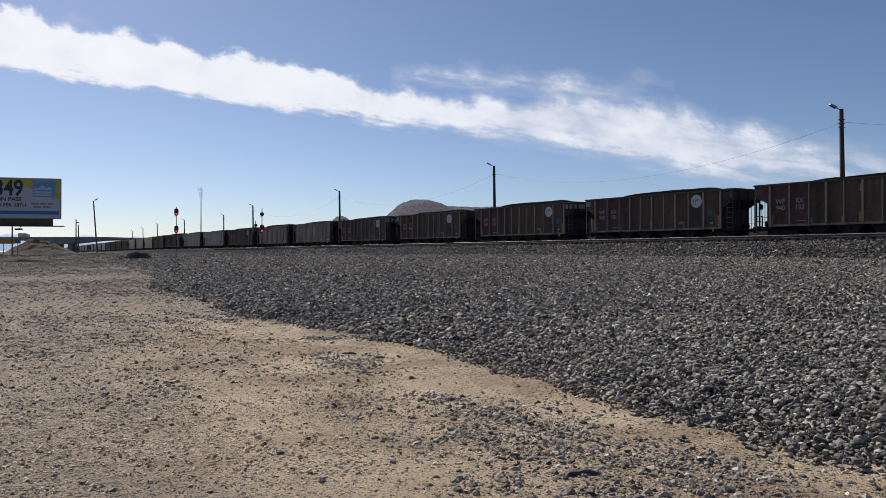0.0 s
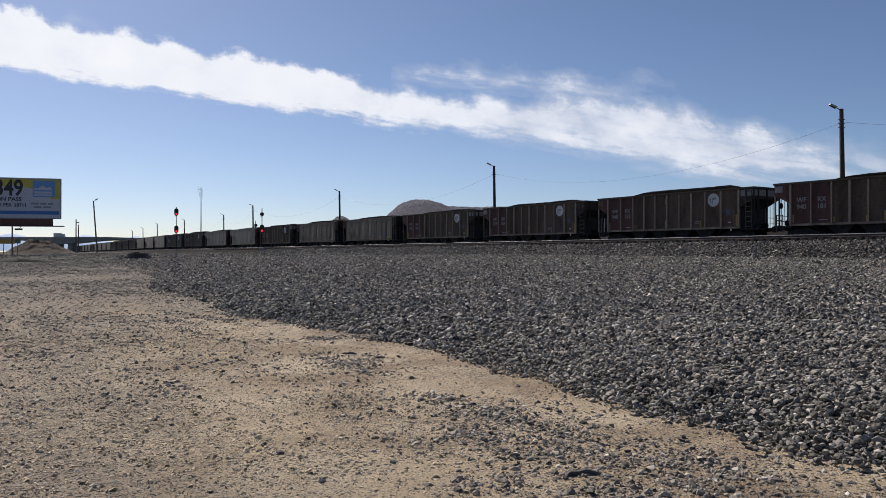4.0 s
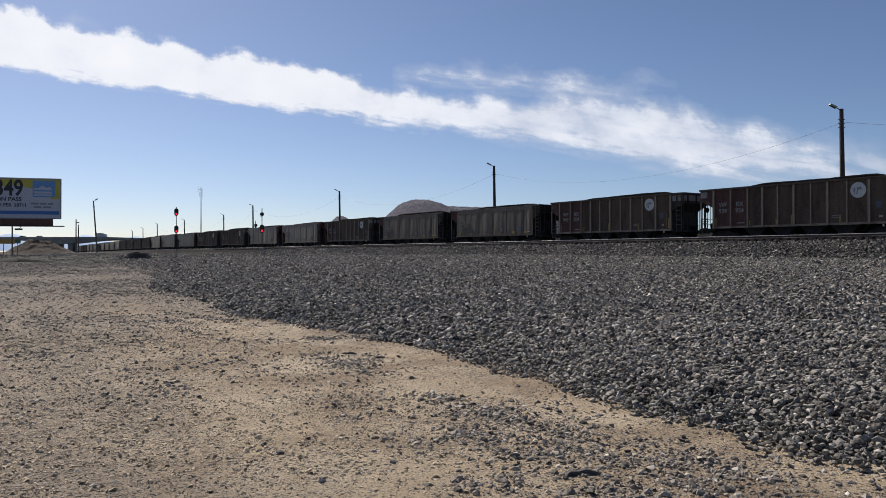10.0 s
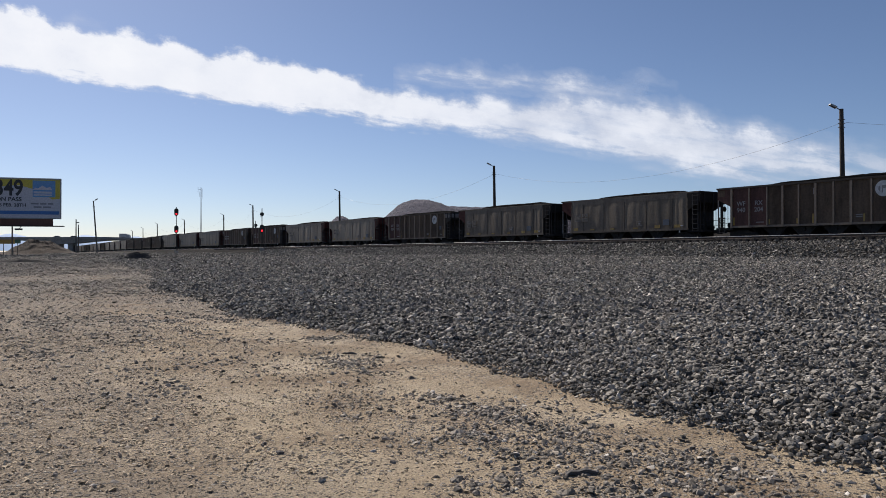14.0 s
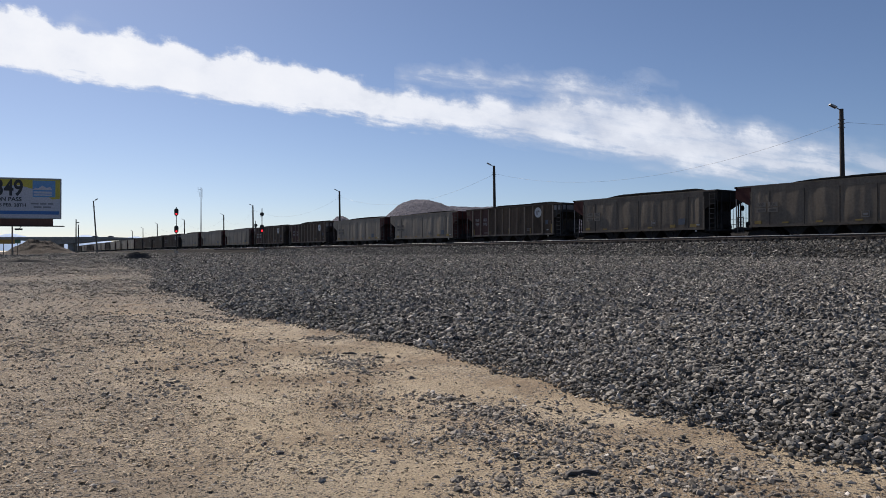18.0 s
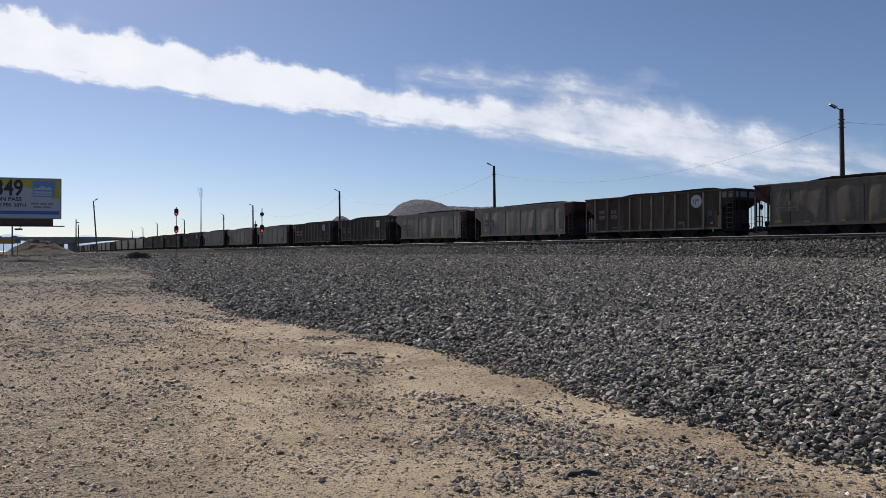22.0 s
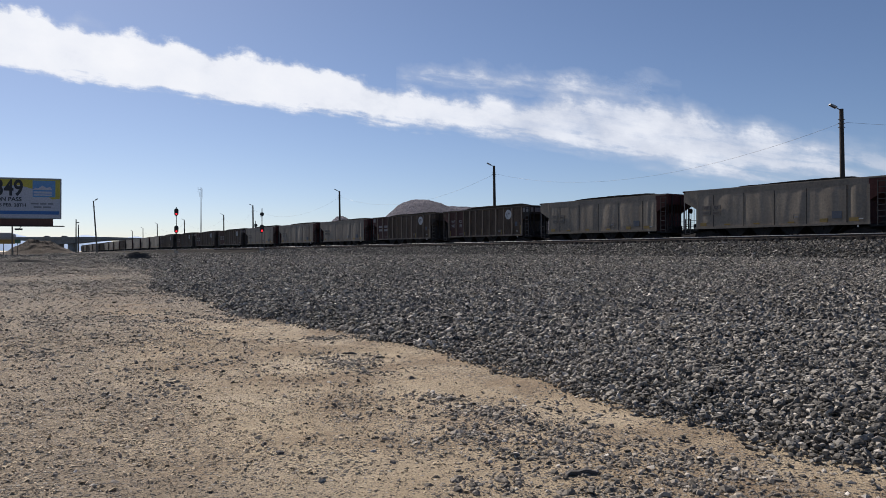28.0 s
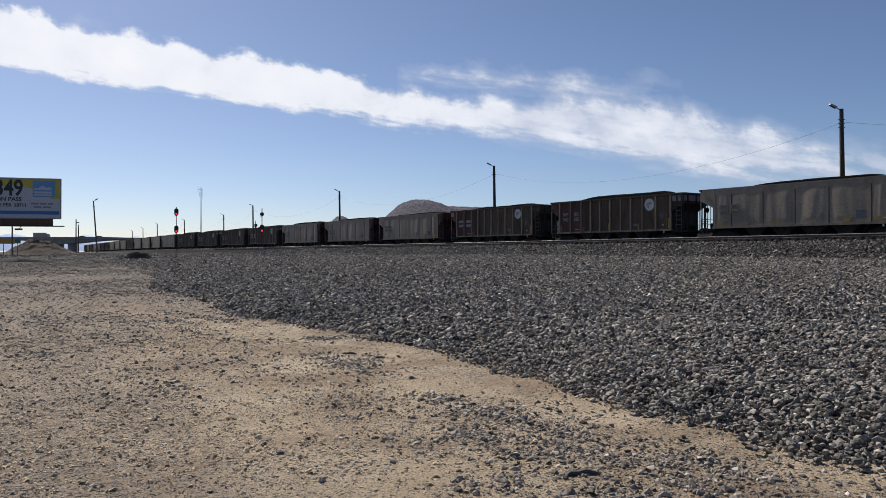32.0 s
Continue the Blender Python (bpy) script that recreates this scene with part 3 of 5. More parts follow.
for k, (sv, qv) in enumerate(list(zip(s, q))[:290]):
    size = min(0.04, 0.014 * math.exp(random.gauss(0.25, 0.4)))
    rock = new("stone", ROCKS[k % 10])
    rock.parent = ground
    rock.matrix_basis = pose(qv * CT - sv * ST, qv * ST + sv * CT, float(ground_z(sv, qv)) + size * 0.16, 0, 0, random.uniform(0, 360)) @ Matrix.Scale(size, 4)


PALE_STONE = weathered("pale_stone", (0.36, 0.32, 0.27), (0.52, 0.47, 0.4), 20, 60, 0.85, dist=0.004)
DARK_STONE = weathered("dark_stone", (0.05, 0.047, 0.045), (0.11, 0.1, 0.095), 20, 60, 0.85, dist=0.004)
big = {}
for tone, paint in (("pale", PALE_STONE), ("dark", DARK_STONE)):
    for k in range(3):
        me = ROCKS[k].copy()
        me.materials.clear()
        me.materials.append(paint)
        big[tone, k] = me
LOOSE = [(1.96, 3.62, 0.045, "pale"), (1.9, 3.39, 0.08, "pale"), (1.73, 4.24, 0.08, "dark"), (1.55, 4.7, 0.062, "dark"), (1.79, 4.03, 0.055, "pale"), (-0.88, 4.07, 0.06, "dark"),
         (-1.02, 4.29, 0.04, "dark"), (-2.98, 6.47, 0.07, "dark"), (-1.62, 3.48, 0.05, "pale"), (0.6, 6.05, 0.06, "dark"), (-2.9, 6.9, 0.04, "pale"), (0.15, 5.4, 0.05, "dark")]
for k, (x, y, size, tone) in enumerate(LOOSE):
    z = float(ground_z(-x * ST + y * CT, x * CT + y * ST))
    rock = new("rock", big[tone, k % 3])
    rock.matrix_basis = pose(x, y, z + size * 0.1, 0, 0, k * 73) @ Matrix.Diagonal((size, size * 0.72, size * 0.62, 1))
    tagged(rock, tone + " grey angular rock lying alone on sandy dirt", "rock", "loose rocks")
scrap = bmesh.new()
prism(scrap, [(-0.05, 0.0), (-0.036, 0.012), (-0.01, 0.011), (0.012, 0.017), (0.03, 0.013), (0.055, 0.005), (0.05, 0.0)], -0.011, 0.009)
SCRAP = mesh_of("wood_scrap", scrap, DARK_STONE)
for x, y, long, turn in ((0.68, 3.7, 1.6, 8), (-1.0, 8.0, 1.5, -4)):
    ob = new("wood_scrap", SCRAP)
    ob.matrix_basis = pose(x, y, float(ground_z(-x * ST + y * CT, x * CT + y * ST)) + 0.004, 0, 0, turn) @ Matrix.Diagonal((long, 1.3, 1.4, 1))
    tagged(ob, "charred flat scrap of wood lying in the gravel", "debris", "wood scraps")


# ---- tracks ----
def swept(name, outline, q, zf, mat, s0=-60, s1=560, step=8.0):
    """An outline of (across, up) run along a track."""
    ss = np.concatenate((np.arange(s0, BEND_S, step * 4), np.arange(BEND_S, BEND_S + 22, step / 2), np.arange(BEND_S + 24, s1, step * 4)))
    rings = []
    for sv in ss:
        ring = []
        for a, h in outline:
            x, y = spot(sv, q + a)
            ring.append((x, y, zf(sv) + h))
        ring.append(ring[0])
        rings.append(ring)
    return grid_mesh(name, np.array(rings).reshape(-1, 3), len(ss), len(outline) + 1, [mat], soft=False)


RAIL_LOW = [(-0.07, -0.18), (0.07, -0.18), (0.07, -0.165), (0.012, -0.14), (0.012, -0.055), (0.034, -0.041), (-0.034, -0.041), (-0.012, -0.055), (-0.012, -0.14), (-0.07, -0.165)]
RAIL_TOP = [(-0.036, -0.04), (0.036, -0.04), (0.036, -0.006), (0.028, 0.0), (-0.028, 0.0), (-0.036, -0.006)]
tie_mesh = mesh_of("tie", box(bmesh.new(), -0.115, 0.115, -1.3, 1.3, -0.18, 0), TIE_WOOD)
for tq, zf, label, count in ((SIDING_Q, rail_z, "empty siding track of rusty rails with bright worn heads", 240), (TRAIN_Q, train_z, "main track of steel rails under the coal train", 130)):
    track = thing("railway_track", label, "railway track", kind="structure")
    for side in (-0.7175, 0.7175):
        rail = part("rail", swept("rail", RAIL_LOW, tq + side, zf, RAIL_RUST), None, track)
        part("rail_head", swept("rail_head", RAIL_TOP, tq + side, zf, RAIL_HEAD), None, rail, "worn shiny rail head")
    for i in range(count):
        sv = 8 + i * 0.55
        t = part("tie", tie_mesh, None, track)
        x, y = spot(sv, tq)
        t.matrix_basis = pose(x, y, zf(sv) - 0.182, 0, 0, math.degrees(heading(sv)) - 90 + random.uniform(-0.6, 0.6))


# ---- hopper cars ----
POST, END, SIDE, SILL, TOP = 6.17, 7.35, 1.5, 0.98, 3.84
RIBS = [-6.17, -4.78, -3.44, -2.31, -1.19, -0.06, 1.1, 2.19, 3.41, 4.74, 6.17]
SEAMS = [-6.17, -4.75, -2.3, 0.0, 2.25, 4.85, 6.17]


def flat_box(x0, x1, y0, y1, z0, z1):
    return box(bmesh.new(), x0, x1, y0, y1, z0, z1)


def dented_panel(x0, x1, seed, strength, mat):
    """A thin steel panel pushed out by its load: it bellies between the seams and creases slantwise towards its corners."""
    nu, nv = 25, 17
    u, v = np.meshgrid(np.linspace(0, 1, nu), np.linspace(0, 1, nv), indexing="ij")
    hold = np.clip(u * 8, 0, 1) * np.clip((1 - u) * 8, 0, 1) * smooth(-0.05, 0.22, v) * (1 - 0.75 * smooth(0.86, 1.0, v))
    bulge = 0.02 * np.sin(np.pi * u) * smooth(0.0, 0.2, v) * (1 - 0.5 * smooth(0.8, 1.0, v))
    lean = u + 0.12 * (v - 0.5) * math.sin(seed * 2.3) + 0.02 * np.sin(2.2 * v + seed)
    fold = 0.6 * np.sin(7.0 * lean + seed) + 0.35 * np.sin(14 * lean + seed * 2) + 0.12 * np.sin(27 * lean + seed * 3)
    crease = -np.abs(np.sin(3.4 * (u - 0.45 * (1 - v)) + seed * 1.3)) * smooth(0.3, 0.9, v)
    y = -SIDE - bulge - strength * hold * (fold + 0.45 * crease)
    x, z = x0 + u * (x1 - x0), 1.1 + v * (TOP - 0.42 - 1.1)
    return grid_mesh("side_panel", np.stack((x, y, z), -1).reshape(-1, 3), nu, nv, [mat])


def coal_mesh(seed, peak):
    nu, nv = 60, 15
    u, v = np.meshgrid(np.linspace(-1, 1, nu), np.linspace(-1, 1, nv), indexing="ij")
    h = peak * (smooth(-0.7, -0.34, u) * (1 - smooth(0.6, 0.86, u))) * (0.9 + 0.1 * u + 0.06 * np.sin(u * 5 + seed))
    h = h * (1 - 0.5 * v ** 2) + 0.015 * np.sin(u * 31 + seed * 3 + v * 4) * np.cos(v * 7 + u * 13) * (h > 0.05) + 0.008 * np.sin(u * 67 + v * 19)
    z = np.where(np.abs(v) > 0.99, TOP - 0.5, TOP - 0.12 + h)
    return grid_mesh("coal_load", np.stack((u * 7.2, v * 1.46, z), -1).reshape(-1, 3), nu, nv, [COAL], soft=False)


wheel_bm = bmesh.new()
tube(wheel_bm, (0, -0.95, 0), (0, 0.95, 0), 0.08, n=8)
for sgn in (-1, 1):
    tube(wheel_bm, (0, sgn * 0.65, 0), (0, sgn * 0.685, 0), 0.48, n=16)
    tube(wheel_bm, (0, sgn * 0.685, 0), (0, sgn * 0.8, 0), 0.455, 0.45, n=16)
    tube(wheel_bm, (0, sgn * 0.8, 0), (0, sgn * 0.83, 0), 0.16, n=12)
    for k in range(6):
        a = k * math.pi / 3
        tube(wheel_bm, (0.3 * math.cos(a), sgn * 0.8, 0.3 * math.sin(a)), (0.3 * math.cos(a), sgn * 0.812, 0.3 * math.sin(a)), 0.06, n=6)
WHEEL = mesh_of("wheelset", wheel_bm, SOOT)
FRAME = mesh_of("side_frame", prism(bmesh.new(), [(-1.15, 0.38), (-1.1, 0.6), (-0.6, 0.72), (-0.35, 0.84), (0.35, 0.84), (0.6, 0.72), (1.1, 0.6), (1.15, 0.38), (0.85, 0.36), (0.4, 0.22), (-0.4, 0.22), (-0.85, 0.36)], -0.09, 0.09), SOOT)
SPRING = mesh_of("spring", tube(bmesh.new(), (0, 0, 0.35), (0, 0, 0.62), 0.11, n=8), SOOT)
BOLSTER = mesh_of("truck_bolster", flat_box(-0.2, 0.2, -0.98, 0.98, 0.5, 0.8), SOOT)
CHUTE = mesh_of("hopper_chute", prism(bmesh.new(), [(-0.95, 1.0), (-0.25, 0.36), (0.25, 0.36), (0.95, 1.0)], -1.2, 1.2), SOOT)
LATCH = mesh_of("door_latch", tube(bmesh.new(), (0, -1.26, 0.8), (0, -1.2, 0.8), 0.13, n=12), SOOT)
COUPLER = mesh_of("coupler", box(box(bmesh.new(), 7.35, 7.85, -0.12, 0.12, 0.75, 1.0), 7.8, 8.08, -0.17, 0.14, 0.68, 1.06), SOOT)


def rib_mesh(w, mat):
    bm = bmesh.new()
    prism(bm, [(-w / 2, 1.1), (w / 2, 1.1), (w / 2, TOP - 0.14), (-w / 2, TOP - 0.14)], -SIDE - 0.12, -SIDE + 0.01)
    return mesh_of("rib", bm, mat)


def ladder_mesh():
    """A corner ladder: two flat stiles and eight bent rungs standing off the end of the side."""
    bm = bmesh.new()
    for x in (-0.24, 0.24):
        box(bm, x - 0.03, x + 0.03, -0.02, 0.02, 0.92, 3.62)
    for k in range(8):
        z = 1.08 + k * 0.35
        box(bm, -0.24, 0.24, -0.06, -0.025, z - 0.022, z + 0.022)
        for x in (-0.24, 0.24):
            box(bm, x - 0.025, x + 0.025, -0.06, -0.021, z - 0.02, z + 0.02)
    return mesh_of("ladder", bm, LADDER_PAINT)


LADDER = ladder_mesh()
step = bmesh.new()
for x in (-0.22, 0.22):
    box(step, x - 0.025, x + 0.025, -0.02, 0.02, 0.62, 1.75)
for z in (0.66, 1.02, 1.38, 1.7):
    box(step, -0.22, 0.22, -0.055, -0.022, z - 0.022, z + 0.022)
STEP = mesh_of("sill_step", step, LADDER_PAINT)
RIB_W, RIB_N = rib_mesh(0.15, RIB_BROWN), rib_mesh(0.09, RIB_BROWN)
SEAM = mesh_of("seam", flat_box(-0.03, 0.03, -SIDE - 0.012, -SIDE + 0.02, 1.1, TOP - 0.42), DARK_BROWN)


def gusset_mesh(mat):
    return mesh_of("end_gusset", prism(bmesh.new(), [(POST, TOP - 0.1), (END, TOP - 0.1), (END, 3.04), (POST, 2.42)], -0.03, 0.03), mat)


def running_gear(car):
    """What both kinds of car share below and at the ends."""
    for sgn in (-1, 1):
        truck = part("truck", BOLSTER, None, car)
        truck.location.x = sgn * 5.55
        for dx in (-0.88, 0.88):
            w = part("wheelset", WHEEL, None, truck)
            w.location = (dx, 0, 0.455)
        for dy in (-1.0, 1.0):
            f = part("side_frame", FRAME, None, truck)
            f.location.y = dy
        for dy in (-1.0, 1.0):
            sp = part("spring", SPRING, None, truck)
            sp.location.y = dy
        c = part("coupler", COUPLER, None, car)
        if sgn < 0:
            c.rotation_euler.z = math.pi
        for dy in (-1.56 * sgn,):
            ld = part("ladder", LADDER, None, car)
            ld.location = (sgn * 6.95, dy, 0)
            ld.rotation_euler.z = math.pi if dy > 0 else 0
        if sgn < 0:
            st = part("sill_step", STEP, None, car)
            st.location = (-6.95, -1.56, 0)
        part("end_platform", flat_box(*sorted((sgn * POST, sgn * 7.55)), -1.4, 1.4, 0.84, 1.0), SOOT, car)
        for dy in (-1.0, 0.0, 1.0):
            part("end_post", flat_box(*sorted((sgn * 7.28, sgn * 7.36)), dy - 0.05, dy + 0.05, 1.0, TOP - 0.1), SOOT, car)
        # the left post's sunlit look is given by a pale colour
        part("corner_stanchion", flat_box(*sorted((sgn * 7.3, sgn * 7.36)), -1.5, -1.44, 1.0, 3.06), LIT_AND_PALE if sgn < 0 else SOOT, car, "corner post coloured pale as if sunlit" if sgn < 0 else "")
        for dy in (-0.72, -0.36, 0.36, 0.72):
            part("end_rod", tube(bmesh.new(), (sgn * 7.33, dy, 1.0), (sgn * 7.33, dy, 3.05), 0.022, n=6), SOOT, car)
        for z in (1.35, 1.7):
            part("grab_rail", tube(bmesh.new(), (sgn * 7.38, -1.4, z), (sgn * 7.38, 1.4, z), 0.018, n=6), SOOT, car)
        part("brake_cylinder", tube(bmesh.new(), (sgn * 6.6, -0.55, 1.22), (sgn * 7.1, -0.55, 1.22), 0.2, n=12), SOOT, car)
        part("air_reservoir", tube(bmesh.new(), (sgn * 6.5, 0.3, 1.18), (sgn * 7.15, 0.3, 1.18), 0.17, n=12), SOOT, car)
        part("slope_sheet", prism(bmesh.new(), [(sgn * 6.1, 2.3), (sgn * 6.1, 2.24), (sgn * 4.3, 0.55), (sgn * 4.3, 0.62)], -1.45, 1.45), DARK_END, car)
    part("centre_sill", flat_box(-7.4, 7.4, -0.2, 0.2, 0.72, 1.0), SOOT, car)
    for x in (-3.1, -1.05, 1.05, 3.1):
        c = part("hopper_chute", CHUTE, None, car)
        c.location.x = x
        lt = part("door_latch", LATCH, None, c)
    wheel = bmesh.new()
    tube(wheel, (-7.45, -0.6, 2.4), (-7.42, -0.6, 2.4), 0.2, n=16)
    part("brake_wheel", wheel, SOOT, car)


def end_parts(car, sgn, gusset, end_mat):
    for dy in (-1.5, 1.5):
        g = part("end_gusset", gusset, None, car)
        g.location.y = dy
        if sgn < 0:
            g.scale.x = -1
    part("end_panel", flat_box(*sorted((sgn * 7.27, sgn * 7.31)), -1.5, 1.5, 3.0, TOP - 0.1), end_mat, car)
    part("end_chord", flat_box(*sorted((sgn * 7.22, sgn * 7.4)), -1.6, 1.6, TOP - 0.12, TOP), end_mat, car)
    part("end_bulkhead", flat_box(*sorted((sgn * (POST - 0.03), sgn * (POST + 0.03))), -1.47, 1.47, 0.98, TOP - 0.15), end_mat, car)
    part("canopy_sheet", prism(bmesh.new(), [(sgn * 7.26, 3.08), (sgn * 7.26, 3.04), (sgn * (POST + 0.04), 2.42), (sgn * (POST + 0.04), 2.46)], -1.46, 1.46), end_mat, car)


G_DARK_BROWN, G_BROWN, G_DARK, G_MAROON, G_GREY = gusset_mesh(DARK_BROWN), gusset_mesh(RED_PANEL), gusset_mesh(DARK_END), gusset_mesh(MAROON), gusset_mesh(GREY)


def brown_car(sunlit):
    car = thing("hopper_car", "rusty brown ribbed steel hopper car heaped with coal", "freight car", "coal train cars")
    for side in (-1, 1):
        part("top_chord", flat_box(-END, END, *sorted((side * 1.46, side * 1.62)), TOP - 0.13, TOP), DARK_BROWN, car)
        part("side_sill", flat_box(-POST - 0.1, POST + 0.1, *sorted((side * 1.46, side * 1.6)), SILL, 1.12), RIB_BROWN, car)
    part("far_side_sheet", flat_box(-POST, POST, SIDE - 0.02, SIDE + 0.02, 1.1, TOP - 0.1), BROWN, car)
    for i, (a, b) in enumerate(zip(RIBS, RIBS[1:])):
        part("side_panel", flat_box(a, b, -SIDE - 0.02, -SIDE + 0.02, 1.1, TOP - 0.12), RED_PANEL if i < 2 else BROWN, car, "oxide-red lettered panel" if i < 2 else "")
    for i, x in enumerate(RIBS):
        for side in (1, -1):
            r = part("rib", RIB_W if i in (0, 3, 5, 7, 9, 10) else RIB_N, None, car)
            r.location.x = x
            r.scale.y = side
    end_parts(car, -1, G_BROWN, BROWN)
    end_parts(car, 1, G_DARK_BROWN, DARK_BROWN)
    # pale colour on overhang panels stands in for the light they catch
    for x0, x1 in ((-7.3, -6.75), (6.3, 6.72), (6.82, 7.25)):
        part("overhang_panel", flat_box(x0, x1, -SIDE - 0.045, -SIDE - 0.033, TOP - 0.62, TOP - 0.2), LIT_AND_PALE if sunlit == (x0 > 0) else BROWN, car, "overhang panel coloured pale as if catching light" if sunlit == (x0 > 0) else "")
    for y0, y1 in ((-1.4, -1.08), (-0.9, -0.1), (0.12, 0.92), (1.08, 1.4)):
        part("overhang_panel", flat_box(7.311, 7.32, y0, y1, TOP - 0.62, TOP - 0.2), LIT_AND_PALE if sunlit else DARK_BROWN, car)
    disc = bmesh.new()
    tube(disc, (4.07, -SIDE - 0.034, 3.08), (4.07, -SIDE - 0.021, 3.08), 0.475, n=40)
    logo = part("round_emblem", disc, WHITE, car, "dull white round emblem")
    mark = bmesh.new()
    prism(mark, [(3.97, 2.82), (4.05, 2.82), (4.05, 3.08), (4.3, 3.12), (4.26, 3.28), (4.0, 3.26)], -SIDE - 0.042, -SIDE - 0.0345)
    prism(mark, [(3.78, 3.02), (3.9, 2.84), (3.9, 3.26), (3.8, 3.2)], -SIDE - 0.042, -SIDE - 0.0345)
    part("emblem_mark", mark, LETTER, logo)
    for x, z1 in ((-6.02, 1.72), (-3.3, 1.5), (-1.32, 1.5), (-0.25, 1.75), (2.95, 1.62), (5.95, 1.95)):
        part("reflector", flat_box(x - 0.05, x + 0.05, -SIDE - 0.035, -SIDE - 0.021, 1.16, z1), YELLOW, car, "faded yellow reflector strip")
    for z in (1.42, 1.54):
        part("data_line", flat_box(2.45, 2.85, -SIDE - 0.03, -SIDE - 0.021, z, z + 0.07), LIT_AND_PALE, car)
    for x, z0, z1 in ((-0.2, 3.0, 3.4), (5.75, 1.2, 2.3)) if sunlit else ((5.75, 1.2, 2.1),):
        part("worn_streak", flat_box(x - 0.05, x + 0.05, -SIDE - 0.026, -SIDE - 0.021, z0, z1), LIT_AND_PALE if x < 5 else RUST, car, "pale scrape" if x < 5 else "orange rust stain")
    part("white_tag", flat_box(5.28, 5.5, -SIDE - 0.03, -SIDE - 0.021, 1.4, 1.47), WHITE, car)
    part("blue_patch", flat_box(5.1, 5.45, -SIDE - 0.028, -SIDE - 0.021, 1.95, 2.35), BLUE_MARK, car)
    part("load_bar", flat_box(-4.3, -3.7, -SIDE - 0.028, -SIDE - 0.021, 1.3, 1.36), LETTER, car)
    part("small_lamp", flat_box(5.55, 5.63, -1.66, -1.6, 0.82, 0.95), WHITE, car)
    running_gear(car)
    return car


def grey_car(left, right, right_mat, label, mat, shape=0.0):
    car = thing("hopper_car", label, "freight car", "coal train cars")
    for side in (-1, 1):
        chord = [(-END, TOP), (END, TOP), (END, TOP - 0.2), (POST, TOP - 0.42), (-POST, TOP - 0.42), (-END, TOP - 0.2)]
        bm = bmesh.new()
        prism(bm, chord, *sorted((side * 1.45, side * (SIDE + 0.014))))
        part("top_chord", bm, mat, car)
        part("top_rim", flat_box(-END, END, *sorted((side * 1.44, side * (SIDE + 0.032))), TOP - 0.06, TOP + 0.01), mat, car)
        part("side_sill", flat_box(-POST - 0.1, POST + 0.1, *sorted((side * 1.46, side * 1.6)), SILL, 1.12), mat, car)
    part("far_side_sheet", flat_box(-POST, POST, SIDE - 0.02, SIDE + 0.02, 1.1, TOP - 0.1), mat, car)
    part("inner_side_sheet", flat_box(-POST, POST, -SIDE + 0.05, -SIDE + 0.08, 1.1, TOP - 0.1), mat, car)
    for i, (a, b) in enumerate(zip(SEAMS, SEAMS[1:])):
        part("side_panel", dented_panel(a + 0.025, b - 0.025, i * 1.7 + shape, 0.011 + 0.0014 * i, mat), None, car, "buckled grey steel panel")
    for x in SEAMS[1:-1]:
        r = part("seam", SEAM, None, car)
        r.location.x = x
    for x in (SEAMS[0], SEAMS[-1]):
        part("corner_post", flat_box(x - 0.07, x + 0.07, -SIDE - 0.03, -SIDE + 0.02, 1.0, TOP - 0.43), mat, car)
    end_parts(car, -1, left, right_mat)
    end_parts(car, 1, right, right_mat)
    for x, w in ((-5.6, 0.5), (-3.6, 0.45), (-1.3, 0.45), (1.2, 0.45), (3.4, 0.5), (5.3, 0.6)):
        part("reflector", flat_box(x - w / 2, x + w / 2, -SIDE - 0.066, -SIDE - 0.036, 1.2, 1.3 + (0.12 if w > 0.45 else 0)), YELLOW, car, "faded yellow reflector strip")
    part("blue_patch", flat_box(3.95, 4.55, -SIDE - 0.066, -SIDE - 0.036, 1.4, 1.85), BLUE_MARK, car)
    plate = bmesh.new()
    for a in ((1.35, 1.8, 1.42, 1.45), (1.35, 1.8, 1.75, 1.78), (1.35, 1.38, 1.45, 1.75), (1.77, 1.8, 1.45, 1.75), (1.45, 1.7, 1.53, 1.66)):
        box(plate, a[0], a[1], -SIDE - 0.066, -SIDE - 0.036, a[2], a[3])
    part("data_plate", plate, LETTER, car)
    part("white_tag", flat_box(5.55, 5.85, -SIDE - 0.066, -SIDE - 0.036, 1.3, 1.37), WHITE, car)
    for x, z, text in ((-5.35, 2.5, "WF"), (-4.5, 2.5, "RX"), (-5.35, 2.12, ""), (-4.5, 2.12, "")):
        patch = part("stencil_patch", flat_box(x - 0.36, x + 0.36, -SIDE - 0.066, -SIDE - 0.03, z - 0.15, z + 0.15), FAINT_LETTER, car, "paler painted-out patch under stencil marks")
        if text:
            mark = part("stencil_mark", writing(text, 0.3, STENCIL, 0.006), None, patch)
            mark.location = (x, -SIDE - 0.07, z)
        else:
            part("stencil_mark", flat_box(x - 0.26, x + 0.26, -SIDE - 0.07, -SIDE - 0.067, z - 0.07, z + 0.07), STENCIL, patch)
    part("small_lamp", flat_box(5.55, 5.63, -1.66, -1.6, 0.82, 0.95), WHITE, car)
    running_gear(car)
    return car


PLAIN_GREY = "dusty grey steel hopper car with buckled sides, heaped with coal"
PALE_GREY = "pale grey hopper car with maroon end and buckled sides"
KINDS = "BBbBbBGGBPpBbPpPBbBbPpPpBPpPBbGPBGB"
MARKS = {0: ("940", "133"), 1: ("940", "181"), 2: ("940", "152"), 3: ("939", "954"), 4: ("940", "204"), 7: ("939", "970"), 10: ("940", "185")}
HIDE = pose(0, 0, 0)
